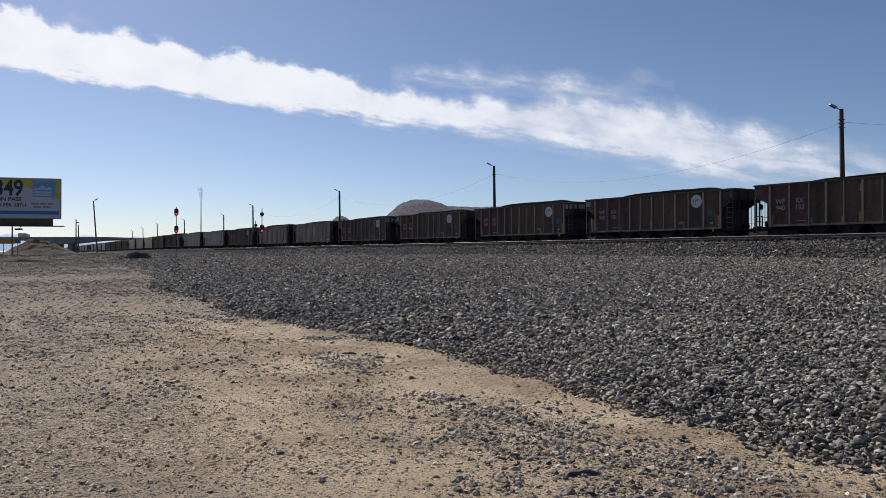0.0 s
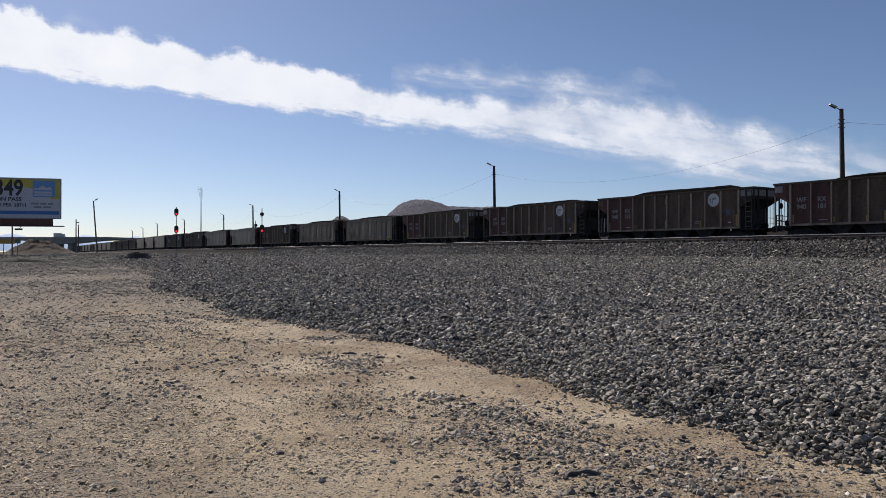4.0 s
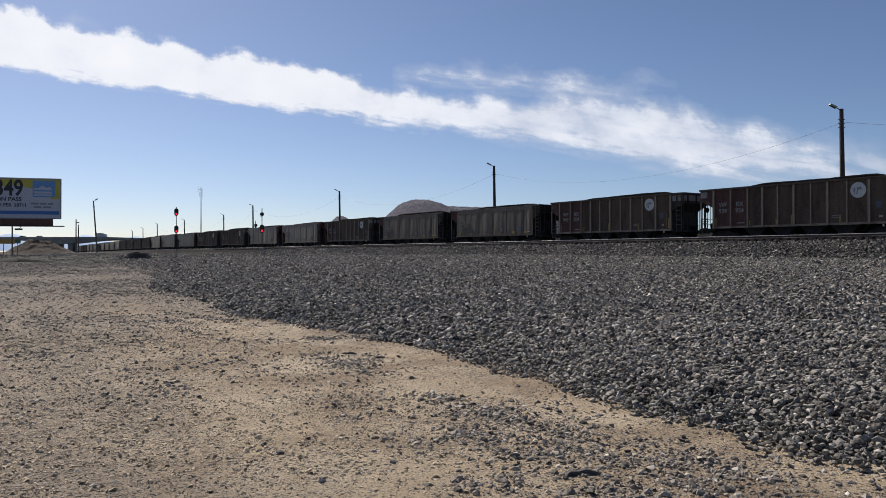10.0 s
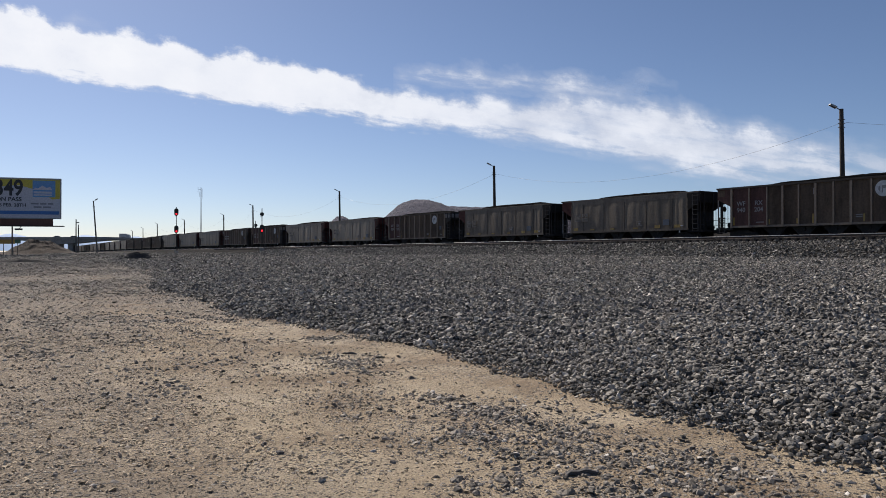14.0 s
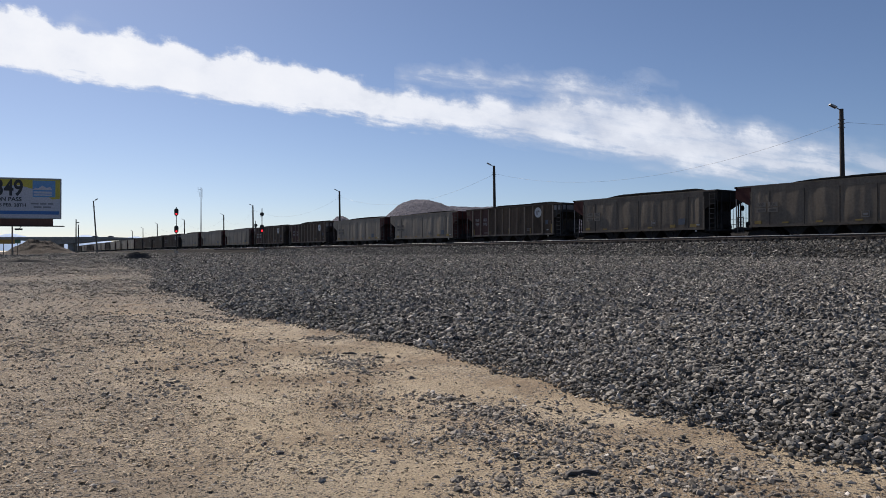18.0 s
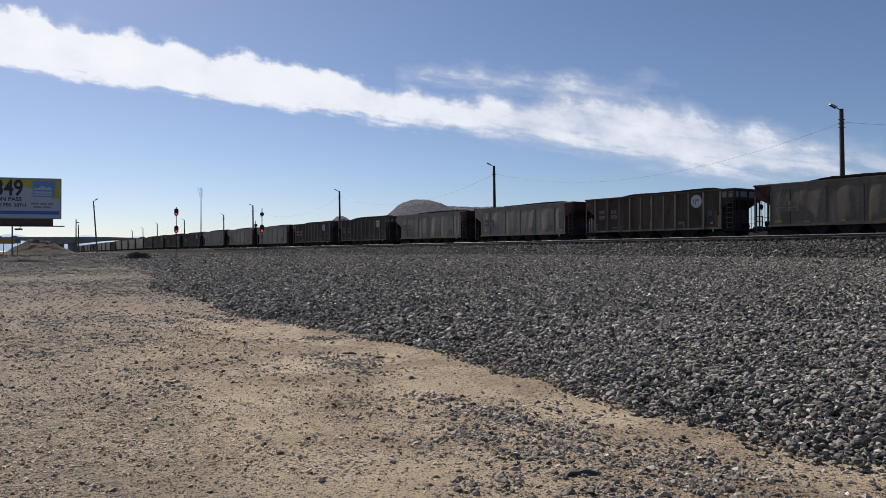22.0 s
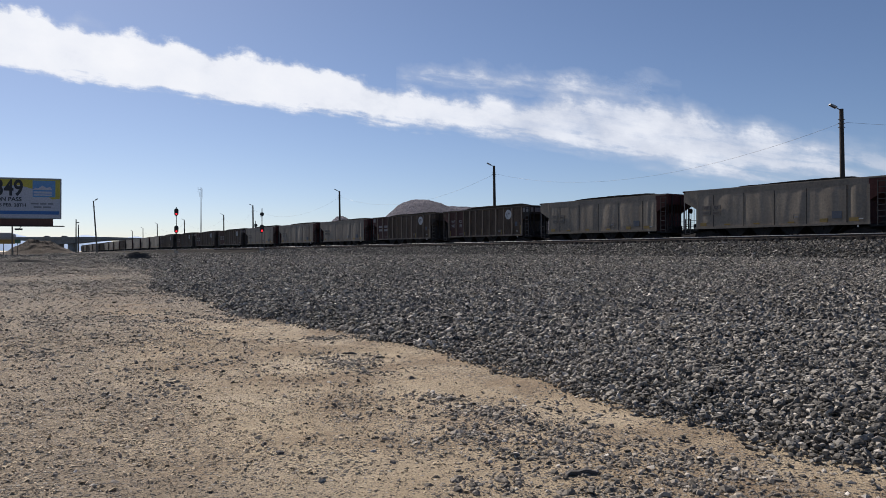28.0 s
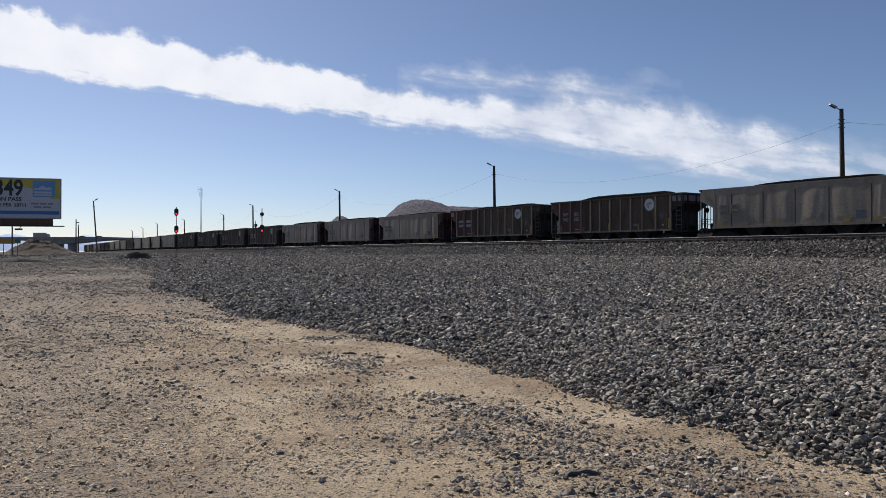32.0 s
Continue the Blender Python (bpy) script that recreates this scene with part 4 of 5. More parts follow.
proto = {"B": brown_car(True), "b": brown_car(False), "G": grey_car(G_MAROON, G_DARK, DARK_END, PLAIN_GREY, GREY_DARK), "P": grey_car(G_GREY, G_MAROON, MAROON, PALE_GREY, GREY, 2.6), "p": grey_car(G_GREY, G_MAROON, MAROON, PALE_GREY, GREY, 5.1)}
coals = [coal_mesh(k * 1.3, 0.42 + 0.05 * (k % 3)) for k in range(4)] + [coal_mesh(k * 1.3, 0.38 + 0.05 * (k % 3)) for k in range(4)]
used = set()
cars = []
for n, kind in enumerate(KINDS):
    j = n - 1
    if kind in used:
        car = copy_thing(proto[kind], HIDE)
    else:
        car = proto[kind]
    used.add(kind)
    cars.append((j, kind, car))
mark_w, mark_r = writing("WF", 0.44, LETTER, 0.008), writing("RX", 0.44, LETTER, 0.008)
bar_mesh = mesh_of("lettering", box(bmesh.new(), -0.4, 0.4, -0.005, 0.005, -0.13, 0.13), LETTER)
for j, kind, car in cars:
    part("coal_load", coals[j % 4 + (0 if kind in "Bb" else 4)], None, car, "heap of black coal")
    if kind in "Bb":
        if j in MARKS:
            a, b = MARKS[j]
            rows = ((mark_w, -5.45, 2.64), (mark_r, -4.1, 2.64), (writing(a, 0.44, LETTER, 0.008), -5.45, 2.2), (writing(b, 0.44, LETTER, 0.008), -4.1, 2.2))
            for me, x, z in rows:
                part("lettering", me, None, car, "faded white stencilled lettering").location = (x, -SIDE - 0.026, z)
        else:
            for x, z in ((-5.45, 2.62), (-4.1, 2.62), (-5.45, 2.18), (-4.1, 2.18)):
                part("lettering", bar_mesh, None, car, "worn white stencil marks").location = (x, -SIDE - 0.026, z)


# ---- poles and wires beyond the train ----
POLES = [(53.2, 18.7), (30.1, 56.5), (6.5, 93.8), (-18.2, 133.0), (-43.9, 174.0), (-63.5, 218.0), (-86.6, 252.0), (-109.0, 287.0), (-135.6, 340.0), (-159.0, 385.0)]


def ground_at(x, y):
    return float(ground_z(-x * ST + y * CT, x * CT + y * ST))


def lamp_pole(x, y, top, r, lean, way, mat, label, group):
    z = ground_at(x, y) - 0.3
    h = top - z
    pole = thing("light_pole", label, "light pole", group, pose(x, y, z, 0, lean, 0))
    part("shaft", tube(bmesh.new(), (0, 0, 0), (0, 0, h), r * 1.25, r * 0.85, 12), mat, pole)
    part("arm", tube(bmesh.new(), (0, 0, h - 0.15), (way * 0.5, 0, h + 0.2), 0.035, n=8), STEEL, pole)
    head = bmesh.new()
    prism(head, [(way * 0.35, h + 0.16), (way * 0.66, h + 0.32), (way * 0.86, h + 0.4), (way * 0.9, h + 0.3), (way * 0.42, h + 0.04)], -0.16, 0.16)
    part("lamp_head", head, STEEL, pole, "grey floodlight head")
    for k in range(3):
        part("cross_bolt", tube(bmesh.new(), (-r - 0.1, 0, h - 0.8 - k * 0.3), (r + 0.1, 0, h - 0.8 - k * 0.3), 0.03, n=6), STEEL, pole)
    return pole


for x, y in POLES:
    lamp_pole(x, y, EYE + 10.75, 0.17, -0.8, -1, POLE_WOOD, "tall dark wooden yard pole with a small floodlight", "yard light poles")


def wire(a, b, sag, r=0.009):
    cu = bpy.data.curves.new("overhead_wire", "CURVE")
    cu.dimensions, cu.bevel_depth, cu.bevel_resolution = "3D", r, 1
    sp = cu.splines.new("POLY")
    sp.points.add(24)
    for i, p in enumerate(sp.points):
        t = i / 24
        v = Vector(a).lerp(Vector(b), t)
        p.co = (v.x, v.y, v.z - sag * 4 * t * (1 - t), 1)
    cu.materials.append(WIRE)
    return tagged(new("overhead_wire", cu), "thin dark wire sagging between yard poles", "wire", "overhead wires")


for (x0, y0), (x1, y1) in zip(POLES, POLES[1:]):
    wire((x0, y0, EYE + 9.75), (x1, y1, EYE + 9.75), 2.5)

lamp_pole(-67.6, 147, EYE + 10.0, 0.13, -4.3, 1, POLE_GREY, "leaning weathered grey pole with a lamp arm", "near poles")
for x, y, h in ((-83.0, 170, 7.4), (-84.4, 174, 6.3)):
    z = ground_at(x, y) - 0.2
    pole = thing("utility_pole", "short weathered wooden pole standing in gravel", "pole", "near poles", pose(x, y, z))
    part("shaft", tube(bmesh.new(), (0, 0, 0), (0, 0, EYE + h - z), 0.15, 0.11, 10), POLE_GREY, pole)
    if h > 7:
        part("bracket", flat_box(0, 0.7, -0.05, 0.05, EYE + h - z - 0.9, EYE + h - z - 0.7), POLE_GREY, pole)

mast = thing("radio_mast", "slim grey radio mast with small antennas", "antenna mast", m=pose(-64.4, 200, ground_at(-64.4, 200) - 0.2))
part("shaft", tube(bmesh.new(), (0, 0, 0), (0, 0, 16.5), 0.17, 0.09, 10), STEEL, mast)
for k, (dx, z0, z1) in enumerate(((-0.8, 15.2, 16.6), (-0.5, 14.0, 15.4), (0.3, 13.5, 16.0))):
    a = part("antenna", tube(bmesh.new(), (dx, 0, z0), (dx, 0, z1), 0.04, n=6), STEEL, mast)
    part("antenna_arm", tube(bmesh.new(), (dx, 0, (z0 + z1) / 2), (0, 0, (z0 + z1) / 2), 0.03, n=6), STEEL, a)


# ---- signals ----
def signal(x, y, heads, label, turn=0.0):
    """Heads: the height over the eye, lit or not, half width, and half of the straight part; a head with no straight part is one round lamp."""
    z = ground_at(x, y) - 0.1
    sig = thing("railway_signal", label, "railway signal", "railway signals", pose(x, y, z, 0, 0, turn))
    top = EYE - z + max(h[0] for h in heads) + 0.9
    part("mast", tube(bmesh.new(), (0, 0, 0), (0, 0, top), 0.06, n=10), SOOT, sig)
    part("base", flat_box(-0.35, 0.35, -0.35, 0.35, 0, 0.5), CONCRETE, sig)
    for h, lit, wide, tall in heads:
        c = EYE - z + h
        oval = [(wide * math.cos(a), c + (tall if math.sin(a) >= 0 else -tall) + wide * 0.9 * math.sin(a)) for a in np.linspace(0, 2 * math.pi, 28, endpoint=False)]
        part("bracket", flat_box(-0.3, 0.12, -0.05, 0.05, c - tall - 0.42, c - tall - 0.34), SOOT, sig)
        hd = part("signal_head", prism(bmesh.new(), oval, -0.2, -0.16), BLACK, sig, "black oval signal head")
        part("housing", flat_box(-0.18, 0.18, -0.159, 0.1, c - tall - 0.24, c + tall + 0.24), BLACK, hd)
        for k, dz in enumerate((0.36, 0.0, -0.36) if tall > 0.1 else (0.0,)):
            hood = bmesh.new()
            n = 12
            for i in range(n):
                a0, a1 = math.pi * (i / n * 1.2 - 0.1), math.pi * ((i + 1) / n * 1.2 - 0.1)
                for rr in (0.15,):
                    pr = [(rr * math.cos(a), c + dz + rr * math.sin(a)) for a in (a0, a1)]
                    p2 = [((rr + 0.015) * math.cos(a), c + dz + (rr + 0.015) * math.sin(a)) for a in (a1, a0)]
                    prism(hood, pr + p2, -0.45, -0.201)
            part("hood", hood, BLACK, hd)
            lens = tube(bmesh.new(), (0, -0.225, c + dz), (0, -0.201, c + dz), 0.14, n=16)
            part("lens", lens, RED_LIGHT if lit and k == 2 else BLACK, hd, "lit red lens" if lit and k == 2 else "")
    return sig


signal(-47.9, 135, [(7.15, True, 0.37, 0.32), (4.05, True, 0.37, 0.32)], "tall signal mast with two red lights", turn=19)
signal(-27.7, 115, [(5.75, False, 0.3, 0.02), (3.6, True, 0.32, 0.28)], "signal mast with one red light beside the track", turn=13)
signal(-36.2, 145, [(5.1, False, 0.3, 0.02)], "dark signal mast beyond the train", turn=150)


# ---- billboard ----
BB_W, BB_B, BB_T = 14.63, 3.8, 8.1
bb = thing("billboard", "large roadside billboard with yellow and white advert on a steel post", "billboard", m=pose(-43.3, 85.0, EYE, 0, 0, 16.3))
WHITE_SHEET = plain("white_poster", (0.5, 0.5, 0.54))
YEL_SHEET = plain("yellow_poster", (0.5, 0.42, 0.06))
BLUE_SHEET = plain("blue_poster", (0.06, 0.17, 0.42))
SKY_SHEET = plain("light_blue_poster", (0.13, 0.3, 0.55))
FAINT = plain("grey_print", (0.22, 0.22, 0.25))
INK = plain("poster_ink", (0.03, 0.03, 0.035))
APRON = weathered("rust_brown_apron", (0.12, 0.055, 0.04), (0.17, 0.08, 0.055), 1, 8, 0.85)
part("panel", flat_box(-BB_W, 0, 0, 0.25, BB_B, BB_T), WHITE_SHEET, bb, "white poster panel")
part("frame", box(box(box(box(bmesh.new(), -BB_W - 0.08, 0.08, -0.03, 0.28, BB_T, BB_T + 0.1), -BB_W - 0.08, 0.08, -0.03, 0.28, BB_B - 0.1, BB_B), 0, 0.08, -0.03, 0.28, BB_B, BB_T), -BB_W - 0.08, -BB_W, -0.03, 0.28, BB_B, BB_T), STEEL, bb)
part("top_trim", flat_box(-BB_W - 0.08, 0.08, -0.06, 0.3, BB_T + 0.102, BB_T + 0.17), WHITE, bb, "thin white top edge")
part("yellow_field", prism(bmesh.new(), [(-BB_W, BB_T), (-0.02, BB_T), (-0.02, 6.0), (-0.8, 5.9), (-2.6, 7.0), (-4.2, 7.45), (-7.5, 7.1), (-BB_W, 7.0)], -0.012, -0.002), YEL_SHEET, bb)
part("grey_field", prism(bmesh.new(), [(-0.02, 6.05), (-0.02, 5.2), (-6, 5.2), (-6, 6.2), (-2.3, 6.2), (-0.9, 5.9)], -0.008, -0.003), WHITE_SHEET, bb)
part("blue_stripe", flat_box(-BB_W, -0.1, -0.012, -0.002, 4.2, 4.58), BLUE_SHEET, bb)
part("emblem_box", flat_box(-2.8, -0.5, -0.02, -0.003, 6.15, 8.0), SKY_SHEET, bb, "light blue emblem square")
peaks = bmesh.new()
prism(peaks, [(-2.8, 6.95), (-2.5, 7.2), (-2.3, 7.1), (-1.8, 7.45), (-1.4, 7.2), (-1.0, 7.3), (-0.8, 6.95)], -0.03, -0.021)
box(peaks, -2.7, -0.85, -0.03, -0.021, 6.55, 6.78)
box(peaks, -2.7, -0.85, -0.03, -0.021, 6.3, 6.45)
part("emblem_shape", peaks, WHITE_SHEET, bb)
for text, size, x, z in (("349", 2.45, -3.75, 7.05), ("SEASON PASS", 0.62, -3.9, 5.85), ("ENDS FEB. 28TH", 0.5, -3.45, 5.2)):
    me = writing(text, size, INK, size * 0.025, "RIGHT")
    me.transform(Matrix.Diagonal((0.78 if size > 1 else 1.05, 1, 1, 1)))
    part("lettering", me, None, bb, "bold dark lettering").location = (x, -0.025, z)
for x0, x1, z in ((-3.0, -2.2, 5.4), (-2.05, -1.4, 5.4), (-1.25, -0.7, 5.4), (-2.7, -1.9, 5.02), (-1.75, -0.95, 5.02)):
    part("small_print", flat_box(x0, x1, -0.025, -0.013, z - 0.09, z + 0.09), FAINT, bb)
apron = part("apron", flat_box(-BB_W, -0.75, 0.05, 0.15, BB_B - 0.85, BB_B - 0.1), APRON, bb, "rust-brown slatted apron")
slat = mesh_of("slat", flat_box(-0.11, 0.11, 0.02, 0.05, BB_B - 0.84, BB_B - 0.12), APRON)
for k in range(46):
    part("slat", slat, None, apron).location.x = -0.95 - k * 0.295
part("catwalk", flat_box(-BB_W, 0.45, -0.9, 0.0, BB_B - 0.98, BB_B - 0.88), SOOT, bb)
part("post", tube(bmesh.new(), (-4.95, 0.5, -1.2), (-4.95, 0.5, BB_T - 0.5), 0.08, n=16), POLE_GREY, bb)
for x in (-3.7, -6.2, -9.2):
    la = part("lamp_arm", tube(bmesh.new(), (x, -0.85, BB_B - 0.95), (x, -2.1, BB_B - 1.3), 0.035, n=6), SOOT, bb)
    part("lamp", flat_box(x - 0.35, x + 0.35, -2.3, -2.0, BB_B - 1.42, BB_B - 1.25), SOOT, la)

ysign = thing("roadside_sign", "low yellow sign on two posts by the road", "sign", m=pose(-52.3, 95.0, ground_at(-52.3, 95) - 0.05, 0, 0, 10))
part("sign_board", flat_box(-6.0, -1.7, -0.03, 0.03, 1.45, 2.0), YELLOW, ysign, "faded yellow board")
part("sign_end", flat_box(-1.69, -1.0, -0.03, 0.03, 1.5, 2.0), plain("green_paint", (0.05, 0.12, 0.08)), ysign, "small dark green end board")
for x in (-4.5, -3.0, -1.35):
    part("sign_post", tube(bmesh.new(), (x, 0.07, 0), (x, 0.07, 1.8), 0.05, n=8), SOOT, ysign)


# ---- earth mound, stone heap ----
def heap(name, label, x, y, rx, ry, h, mat, rough, category):
    nu, nv = 36, 48
    r, a = np.meshgrid(np.linspace(0, 1, nu), np.linspace(0, 2 * np.pi, nv), indexing="ij")
    px, py = x + rx * r * np.cos(a), y + ry * r * np.sin(a)
    g = np.vectorize(ground_at)(px, py)
    z = g - 0.05 + h * (1 - smooth(0.05, 1.0, r)) * (1 + 0.2 * wave(px, py, 0.7)) + rough * wave(px, py, 3.0, 2.0) * (1 - r) + (rng.normal(0, 0.05, r.shape) * (r < 0.98) if name == "stone_heap" else 0)
    return tagged(new(name, grid_mesh(name, np.stack((px, py, z), -1).reshape(-1, 3), nu, nv, [mat], soft=False)), label, category)


heap("earth_mound", "mound of brown earth beside the road", -58.2, 108, 6.2, 5.0, 2.0, MOUND, 0.17, "mound")
heap("earth_mound", "low end of a brown earth mound", -56.0, 107, 2.6, 3.0, 0.9, MOUND, 0.08, "mound")
# a thin dark line on the ground, built as a low dark ridge
heap("earth_ridge", "thin dark line across the dirt, built as a low ridge", -28.4, 51, 4.6, 0.4, 0.24, weathered("dark_line_tone", (0.03, 0.027, 0.025), (0.07, 0.062, 0.055), 3, 14, 0.95, bump=0.8, dist=0.05), 0.03, "earth ridge")
# the heap's shaded near side is put into its dark colour
heap("stone_heap", "low heap of crushed stone, coloured dark for its shaded side", -22.3, 55, 1.6, 1.1, 0.5, weathered("shaded_stone_heap", (0.03, 0.029, 0.028), (0.08, 0.077, 0.073), 9, 20, 0.95, bump=1.0, dist=0.08), 0.14, "stone heap")


# ---- road bridge ----
def sink(x):
    """How far the road has come down, past the crest."""
    return 0.035 * max(0.0, x + 198)


bridge = thing("road_bridge", "long concrete road bridge over the railway", "bridge", m=pose(0, 450, 0))
PIERS = (-423.0, -312.0, -225.7, -149.5, -73.0)
n = 121
soffit = []
for x in np.linspace(-570, 0, n):
    d = min(abs(x - p) for p in PIERS)
    soffit.append((x, 8.05 - 2.25 * math.exp(-(d / 17.0) ** 2) - sink(x)))
KNEE = (-570.0, -198.0, 0.0)


def strip(z0, z1):
    return [(x, z1 - sink(x)) for x in KNEE] + [(x, z0 - sink(x)) for x in KNEE[::-1]]


part("girder", prism(bmesh.new(), [(x, 8.78 - sink(x)) for x in KNEE] + soffit[::-1], -5, 5), CONCRETE, bridge)
part("deck", prism(bmesh.new(), strip(8.78, 9.1), -6, 6), CONCRETE, bridge)
for dy in (-5.9, 5.6):
    part("parapet", prism(bmesh.new(), strip(9.1, 9.9), dy, dy + 0.3), CONCRETE, bridge)
for px in PIERS:
    for dx in (-4.0, 4.0):
        part("pier", flat_box(px + dx - 1.45, px + dx + 1.45, -3, 3, -1.5, 6.3 - sink(px)), CONCRETE, bridge)

# ---- distance ----
def ridge(name, label, y, x0, x1, peaks, mat, depth, z0=-8.0, humps=()):
    nu, nv = 90, 26
    u, v = np.meshgrid(np.linspace(x0, x1, nu), np.linspace(0, 1, nv), indexing="ij")
    h = np.zeros_like(u)
    for c, w, a, e in peaks:
        h = np.maximum(h, a * np.exp(-np.abs((u - c) / w) ** e))
    for c, w, a, e in humps:
        h = h + a * np.exp(-np.abs((u - c) / w) ** e)
    prof = np.sin(np.pi * np.clip(v * 0.93 + 0.03, 0, 1)) ** 0.8
    k = 3.0 / abs(x1 - x0) * 10
    z = z0 + h * prof * (1 + 0.02 * wave(u, v * depth, k) + 0.016 * wave(u, v * depth, k * 3, 1.0))
    me = grid_mesh(name, np.stack((u, y + (v - 0.5) * depth, z), -1).reshape(-1, 3), nu, nv, [mat])
    return tagged(new(name, me), label, "hill", kind="structure")


ridge("hill_near", "bare rounded hill tinted blue-purple by haze", 1500, -320, 420, [(114, 262, 98, 10.0)], HILL, 500, humps=[(-48, 50, 13.5, 5.0), (-40, 22, 2.0, 2), (-14, 8, -1.2, 2), (-70, 6, -1.0, 2)])
FAR_BLUE = weathered("hazy_far_mountain", (0.2, 0.23, 0.3), (0.24, 0.28, 0.35), 0.004, 0.02, 1.0, bump=0.0)
# the air's haze over the mountains is added as a bluish glow
haze = FAR_BLUE.node_tree.nodes["Principled BSDF"]
haze.inputs["Emission Color"].default_value, haze.inputs["Emission Strength"].default_value = (0.44, 0.57, 0.76, 1), 0.62
ridge("hill_far", "small hazy grey-purple hill", 2600, -560, -120, [(-352, 70, 132, 2.4), (-270, 70, 116, 3)], HILL, 300)
ridge("mountain_far", "pale blue mountains on the horizon", 4200, -3200, -1500, [(-2420, 300, 112, 1.4), (-2000, 260, 104, 1.4), (-1720, 200, 96, 1.4), (-2900, 300, 120, 1.4)], FAR_BLUE, 300)


# ---- clouds: ribbons on the far sky ----
CLOUD_R, PUFF = 4300.0, 0.03


def cloud_material():
    """Density from the depth inside each edge, torn by billows above and streaks below; thinner stretches let the sky through."""
    m, t, b = material("cloud", 1.0)
    t.nodes.remove(b)

    def field(name):
        uv = t.nodes.new("ShaderNodeUVMap")
        uv.uv_map = name
        sx = t.nodes.new("ShaderNodeSeparateXYZ")
        t.links.new(uv.outputs[0], sx.inputs[0])
        return uv.outputs[0], sx.outputs[0], sx.outputs[1]

    def calc(op, a, b_, clamp=False):
        mn = t.nodes.new("ShaderNodeMath")
        mn.operation, mn.use_clamp = op, clamp
        for sock, v in zip(mn.inputs, (a, b_)):
            if hasattr(v, "is_linked"):
                t.links.new(v, sock)
            else:
                sock.default_value = v
        return mn.outputs[0]

    def stretched(where, sx, sy):
        mp = t.nodes.new("ShaderNodeMapping")
        mp.inputs["Scale"].default_value = (sx, sy, 1)
        mp.inputs["Rotation"].default_value = (0, 0, 0.06)
        t.links.new(where, mp.inputs[0])
        return mp.outputs[0]

    _, below, above = field("edge")
    flow, _, _ = field("flow")
    _, thin, _ = field("thin")
    # round billows on the upper edge
    warp = node(t, "ShaderNodeTexNoise", Scale=2.2, Detail=5.0, Roughness=0.6)
    t.links.new(flow, warp.inputs["Vector"])
    bent = t.nodes.new("ShaderNodeVectorMath")
    bent.operation = "MULTIPLY_ADD"
    t.links.new(warp.outputs[1], bent.inputs[0])
    bent.inputs[1].default_value = (0.5, 0.5, 0)
    t.links.new(flow, bent.inputs[2])
    puff = node(t, "ShaderNodeTexVoronoi", Scale=0.55, Randomness=1.0)
    puff.feature = "SMOOTH_F1"
    puff.inputs["Smoothness"].default_value = 0.4
    t.links.new(bent.outputs[0], puff.inputs["Vector"])
    lumps = calc("SUBTRACT", 0.5, puff.outputs["Distance"])
    ragged = calc("SUBTRACT", noisy(t, stretched(flow, 0.7, 1.0), 0.8, 8, 0.62), 0.5)
    fibre = calc("SUBTRACT", noisy(t, stretched(flow, 0.26, 1.5), 1.3, 8, 0.6, 0.2), 0.5)
    upper = calc("ADD", calc("ADD", above, 0.08), calc("ADD", calc("MULTIPLY", lumps, 0.7), calc("MULTIPLY", ragged, 1.7)))
    lower = calc("ADD", calc("ADD", below, 0.15), calc("ADD", calc("MULTIPLY", fibre, 1.3), calc("MULTIPLY", ragged, 0.9)))
    deep = calc("MINIMUM", upper, lower)
    soft = calc("ADD", 0.4, calc("MULTIPLY", thin, 1.5))
    cover = calc("DIVIDE", deep, soft, True)
    veil = calc("SUBTRACT", 1.0, calc("MULTIPLY", thin, calc("SUBTRACT", 0.55, calc("ADD", calc("MULTIPLY", fibre, 2.6), calc("MULTIPLY", ragged, 1.4)))), True)
    veil = calc("MINIMUM", veil, calc("SUBTRACT", 1.0, calc("MULTIPLY", thin, 0.34)))
    alpha = ramp_of(t, calc("MULTIPLY", cover, veil), [(0.0, (0, 0, 0)), (0.3, (0.2, 0.2, 0.2)), (0.7, (0.78, 0.78, 0.78)), (1.0, (0.985, 0.985, 0.985))])
    body = calc("ADD", calc("MULTIPLY", cover, 0.6), calc("ADD", calc("MULTIPLY", lumps, 0.5), calc("MULTIPLY", ragged, 0.9)))
    body = calc("SUBTRACT", body, calc("MULTIPLY", thin, 0.8))
    tone = ramp_of(t, body, [(0.0, (0.64, 0.7, 0.8)), (0.45, (0.88, 0.925, 0.98)), (0.85, (0.955, 0.99, 1.02))])
    em = node(t, "ShaderNodeEmission", Strength=0.885)
    t.links.new(tone.outputs[0], em.inputs[0])
    tr = t.nodes.new("ShaderNodeBsdfTransparent")
    mx = t.nodes.new("ShaderNodeMixShader")
    t.links.new(alpha.outputs[0], mx.inputs[0])
    t.links.new(tr.outputs[0], mx.inputs[1])
    t.links.new(em.outputs[0], mx.inputs[2])
    t.links.new(mx.outputs[0], t.nodes["Material Output"].inputs[0])
    return m


CLOUD = cloud_material()


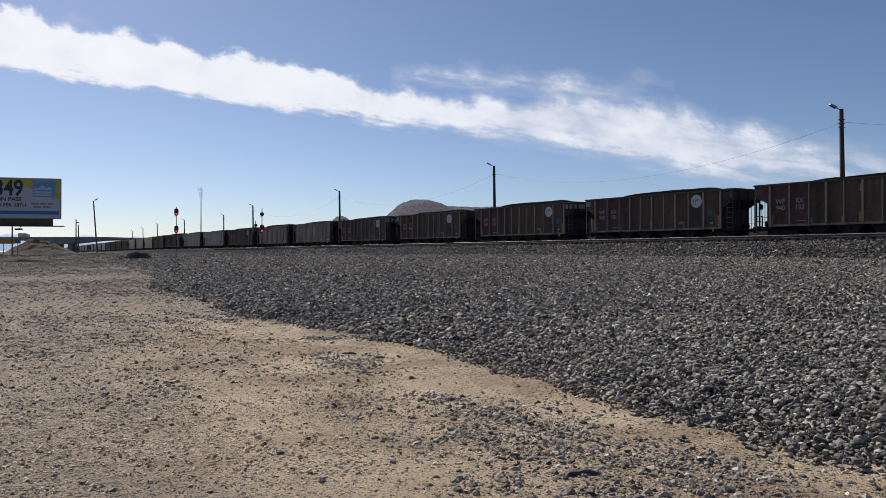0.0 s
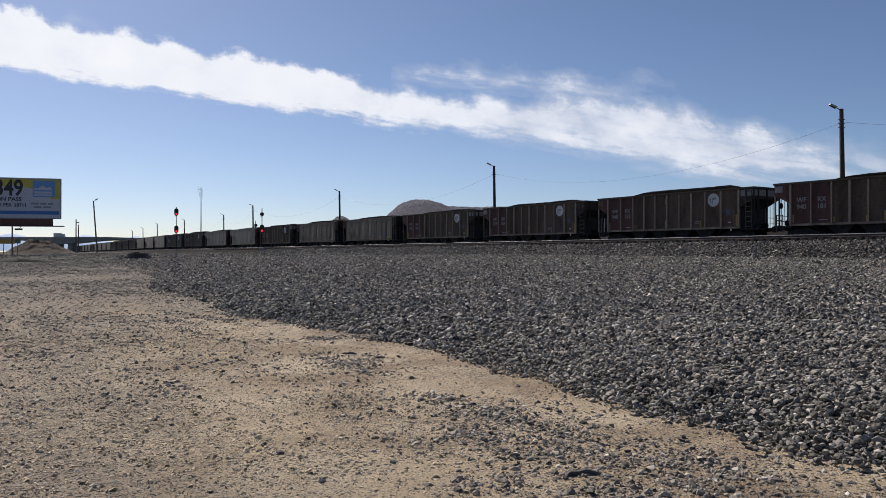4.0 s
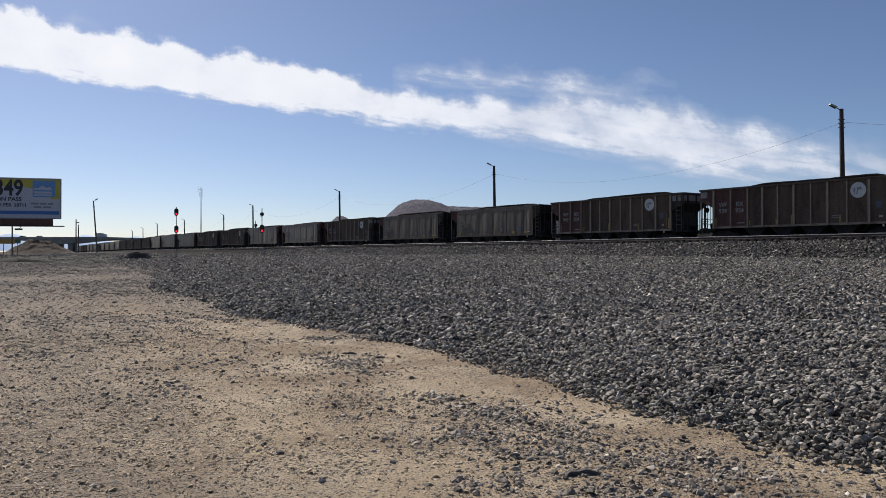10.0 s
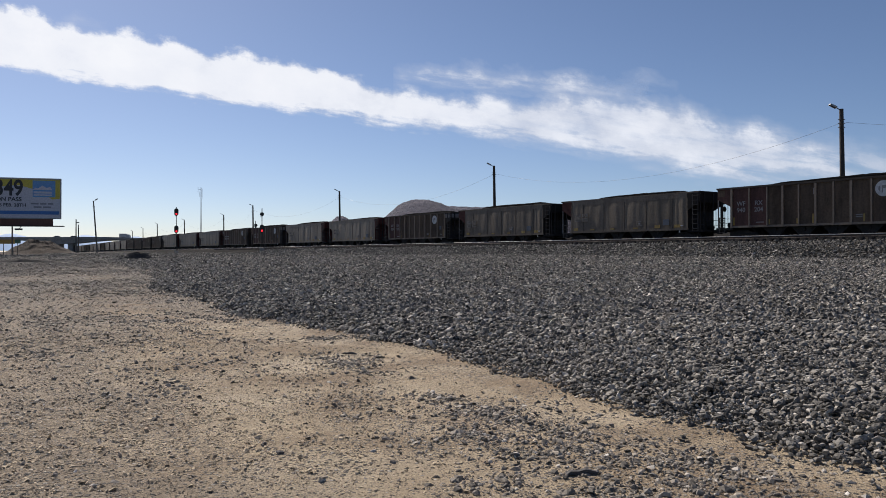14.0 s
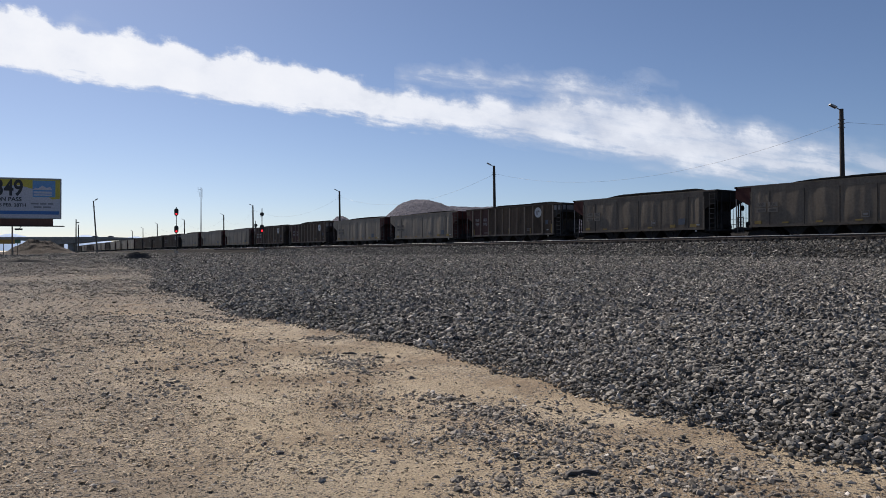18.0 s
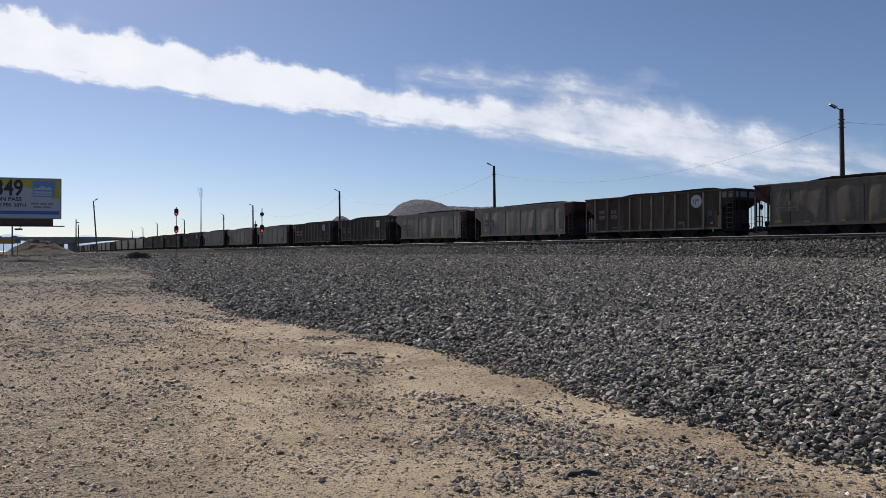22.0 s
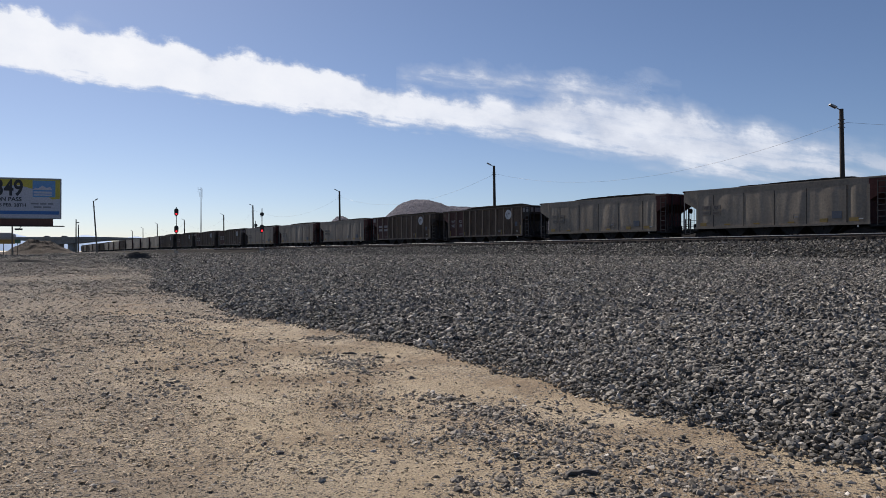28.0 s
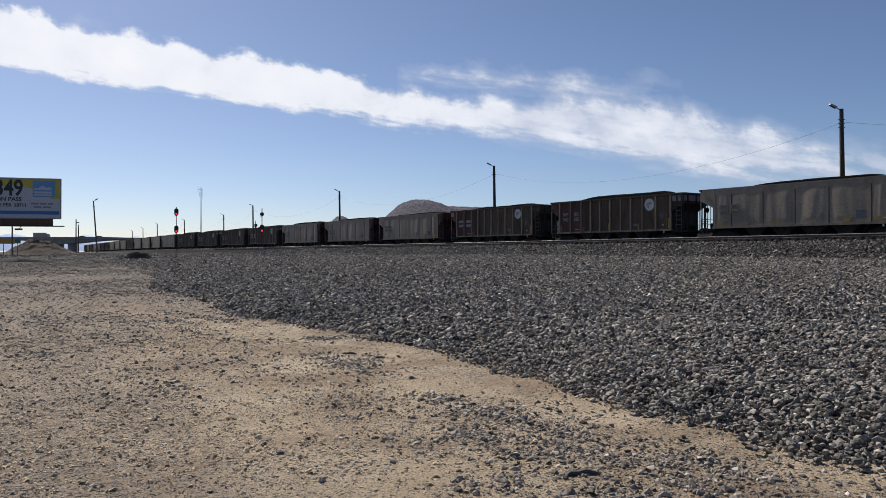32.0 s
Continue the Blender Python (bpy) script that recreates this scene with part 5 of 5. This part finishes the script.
def cloud_band(name, label, at, top, low, thin, shift=0.0):
    """A ribbon of cloud: the tangents of elevation of its edges, and how thin it is, over tangents of the bearing."""
    nu, nv = 160, 31
    u, v = np.meshgrid(np.linspace(at[0], at[-1], nu), np.linspace(-0.6, 1.6, nv), indexing="ij")
    hi, lo = np.interp(u, at, top), np.interp(u, at, low)
    el = lo + (hi - lo) * v
    d = np.stack((u, np.ones_like(u), el), -1)
    d = d / np.linalg.norm(d, axis=-1, keepdims=True) * CLOUD_R
    me = grid_mesh(name, d.reshape(-1, 3), nu, nv, [CLOUD])
    vi = np.empty(len(me.loops), np.int32)
    me.loops.foreach_get("vertex_index", vi)
    ends = np.minimum(u - at[0], at[-1] - u) / PUFF
    fields = {"edge": (np.minimum((el - lo) / PUFF, ends), np.minimum((hi - el) / PUFF, ends)), "flow": (u / PUFF + shift, (el + 0.16 * u) / PUFF), "thin": (np.interp(u, at, thin), 0 * u)}
    for key, (a, b) in fields.items():
        me.uv_layers.new(name=key).data.foreach_set("uv", np.stack((a.ravel()[vi], b.ravel()[vi]), -1).astype(np.float32).ravel())
    ob = new(name, me)
    ob.visible_shadow = False
    return tagged(ob, label, "cloud", kind="structure")


clouds = [
    cloud_band("cloud_band", "long white cloud streak, puffy and solid, fraying into a thin veil",
               (-0.95, -0.589, -0.506, -0.4, -0.273, -0.168, -0.06, 0.0, 0.09, 0.165, 0.26, 0.36, 0.47, 0.6, 0.75),
               (0.385, 0.333, 0.3, 0.286, 0.266, 0.25, 0.222, 0.211, 0.21, 0.222, 0.215, 0.19, 0.166, 0.148, 0.12),
               (0.29, 0.246, 0.233, 0.215, 0.195, 0.184, 0.168, 0.159, 0.143, 0.131, 0.11, 0.088, 0.08, 0.078, 0.07),
               (0.0, 0.0, 0.0, 0.0, 0.0, 0.0, 0.06, 0.14, 0.3, 0.4, 0.4, 0.43, 0.6, 0.95, 1.4)),
    cloud_band("cloud_wisp", "thin torn wisp of white cloud", (-0.07, -0.02, 0.03, 0.08, 0.14, 0.2, 0.27), (0.24, 0.252, 0.253, 0.247, 0.244, 0.238, 0.222), (0.212, 0.221, 0.217, 0.208, 0.208, 0.204, 0.2), (0.7, 0.42, 0.36, 0.5, 0.42, 0.42, 0.6), 40.0),
    cloud_band("cloud_wisp", "small faint wisp of white cloud", (0.21, 0.26, 0.31), (0.236, 0.236, 0.228), (0.222, 0.218, 0.214), (0.8, 0.55, 0.8), 11.0),
    cloud_band("cloud_wisp", "small faint puff beside the cloud streak", (-0.53, -0.495, -0.45), (0.312, 0.322, 0.31), (0.292, 0.292, 0.288), (0.8, 0.55, 0.8), 23.0)]


# ---- road vehicles on the bridge ----
def vehicle(name, label, category, length, height, body_col, boxy):
    v = thing(name, label, category)
    paint = plain("vehicle_paint", body_col, 0.4)
    if boxy:
        part("cargo_box", flat_box(-length / 2, length / 2 - 2.2, -1.2, 1.2, 0.9, height), paint, v)
        part("cab", prism(bmesh.new(), [(length / 2 - 2.1, 0.6), (length / 2, 0.6), (length / 2, 1.6), (length / 2 - 0.5, 2.6), (length / 2 - 2.1, 2.7)], -1.1, 1.1), paint, v)
        part("chassis", flat_box(-length / 2, length / 2 - 0.2, -0.9, 0.9, 0.5, 0.88), SOOT, v)
    else:
        part("body", prism(bmesh.new(), [(-2.2, 0.3), (2.2, 0.3), (2.2, 0.75), (1.2, 0.9), (0.5, 1.45), (-1.2, 1.5), (-2.1, 0.95)], -0.85, 0.85), paint, v)
    for x in (-length / 2 + 1.0, length / 2 - 1.0):
        for dy in (-0.95, 0.95):
            part("wheel", tube(bmesh.new(), (x, dy - 0.13, 0.42), (x, dy + 0.13, 0.42), 0.42, n=14), BLACK, v)
    return v


box_truck = vehicle("box_truck", "white box truck driving over the bridge", "truck", 6.0, 3.1, (0.5, 0.5, 0.5), True)
small_car, dark_car, third_car, fourth_car = [vehicle("car", "dark car driving over the bridge", "car", 4.4, 1.5, (0.05, 0.05, 0.055), False) for k in range(4)]
long_truck = vehicle("lorry", "long grey lorry driving over the bridge", "truck", 9.0, 3.3, (0.33, 0.31, 0.3), True)


# ---- everything that moves ----
def car_pose(s):
    """A car with its middle s along the main track."""
    x, y = spot(s, TRAIN_Q)
    return pose(x, y, train_z(s), 0, 0, math.degrees(heading(s)) - 90)


def motions():
    for j, kind, car in cars:
        s0 = GAP_S + CAR_L * (j - 0.5)
        straight = s0 < BEND_S - 2
        times = [0.0, 16.0, 32.0] if straight else [k * 2.0 for k in range(17)]
        walk(car, [(t, car_pose(s0 - SPEED * t)) for t in times])
        if 0 <= j <= 11:
            gear = [w for tr in car.children for w in tr.children if w.name.startswith("wheelset")]
            for w in gear:
                at = w.location.copy()
                walk(w, [(k * 0.15, pose(*at, 0, math.degrees(SPEED * k * 0.15 / 0.455), 0)) for k in range(214)] + [(32.0, pose(*at, 0, math.degrees(SPEED * 32.0 / 0.455), 0))])
    for thing_, stops in ((box_truck, [(0, -249), (3, -233), (7, -214), (10, -203), (14, -189), (17, -161), (20, -127), (32, -20)]),
                          (small_car, [(0, -301), (9.3, -253), (12, -239), (14, -229), (17, -212), (20, -194), (32, -60)]),
                          (dark_car, [(0, -291), (9.3, -243), (12, -229), (14, -219), (17, -203), (20, -183), (32, -50)]),
                          (third_car, [(0, -400), (16, -295), (25.5, -247), (28, -235), (30, -224.5), (32, -214)]),
                          (fourth_car, [(0, -390), (16, -285), (25.5, -237), (28, -224.5), (30, -214.5), (32, -204)]),
                          (long_truck, [(0, -410), (16, -331), (28, -259), (32, -238.5)])):
        walk(thing_, [(float(t), pose(x, 450 - 3.2, 9.11 - sink(x))) for t, x in stops])
    for c in clouds:
        walk(c, [(0.0, pose(0, 0, EYE, 0, 0, 0.0)), (32.0, pose(0, 0, EYE, 0, 0, -0.5))])


motions()
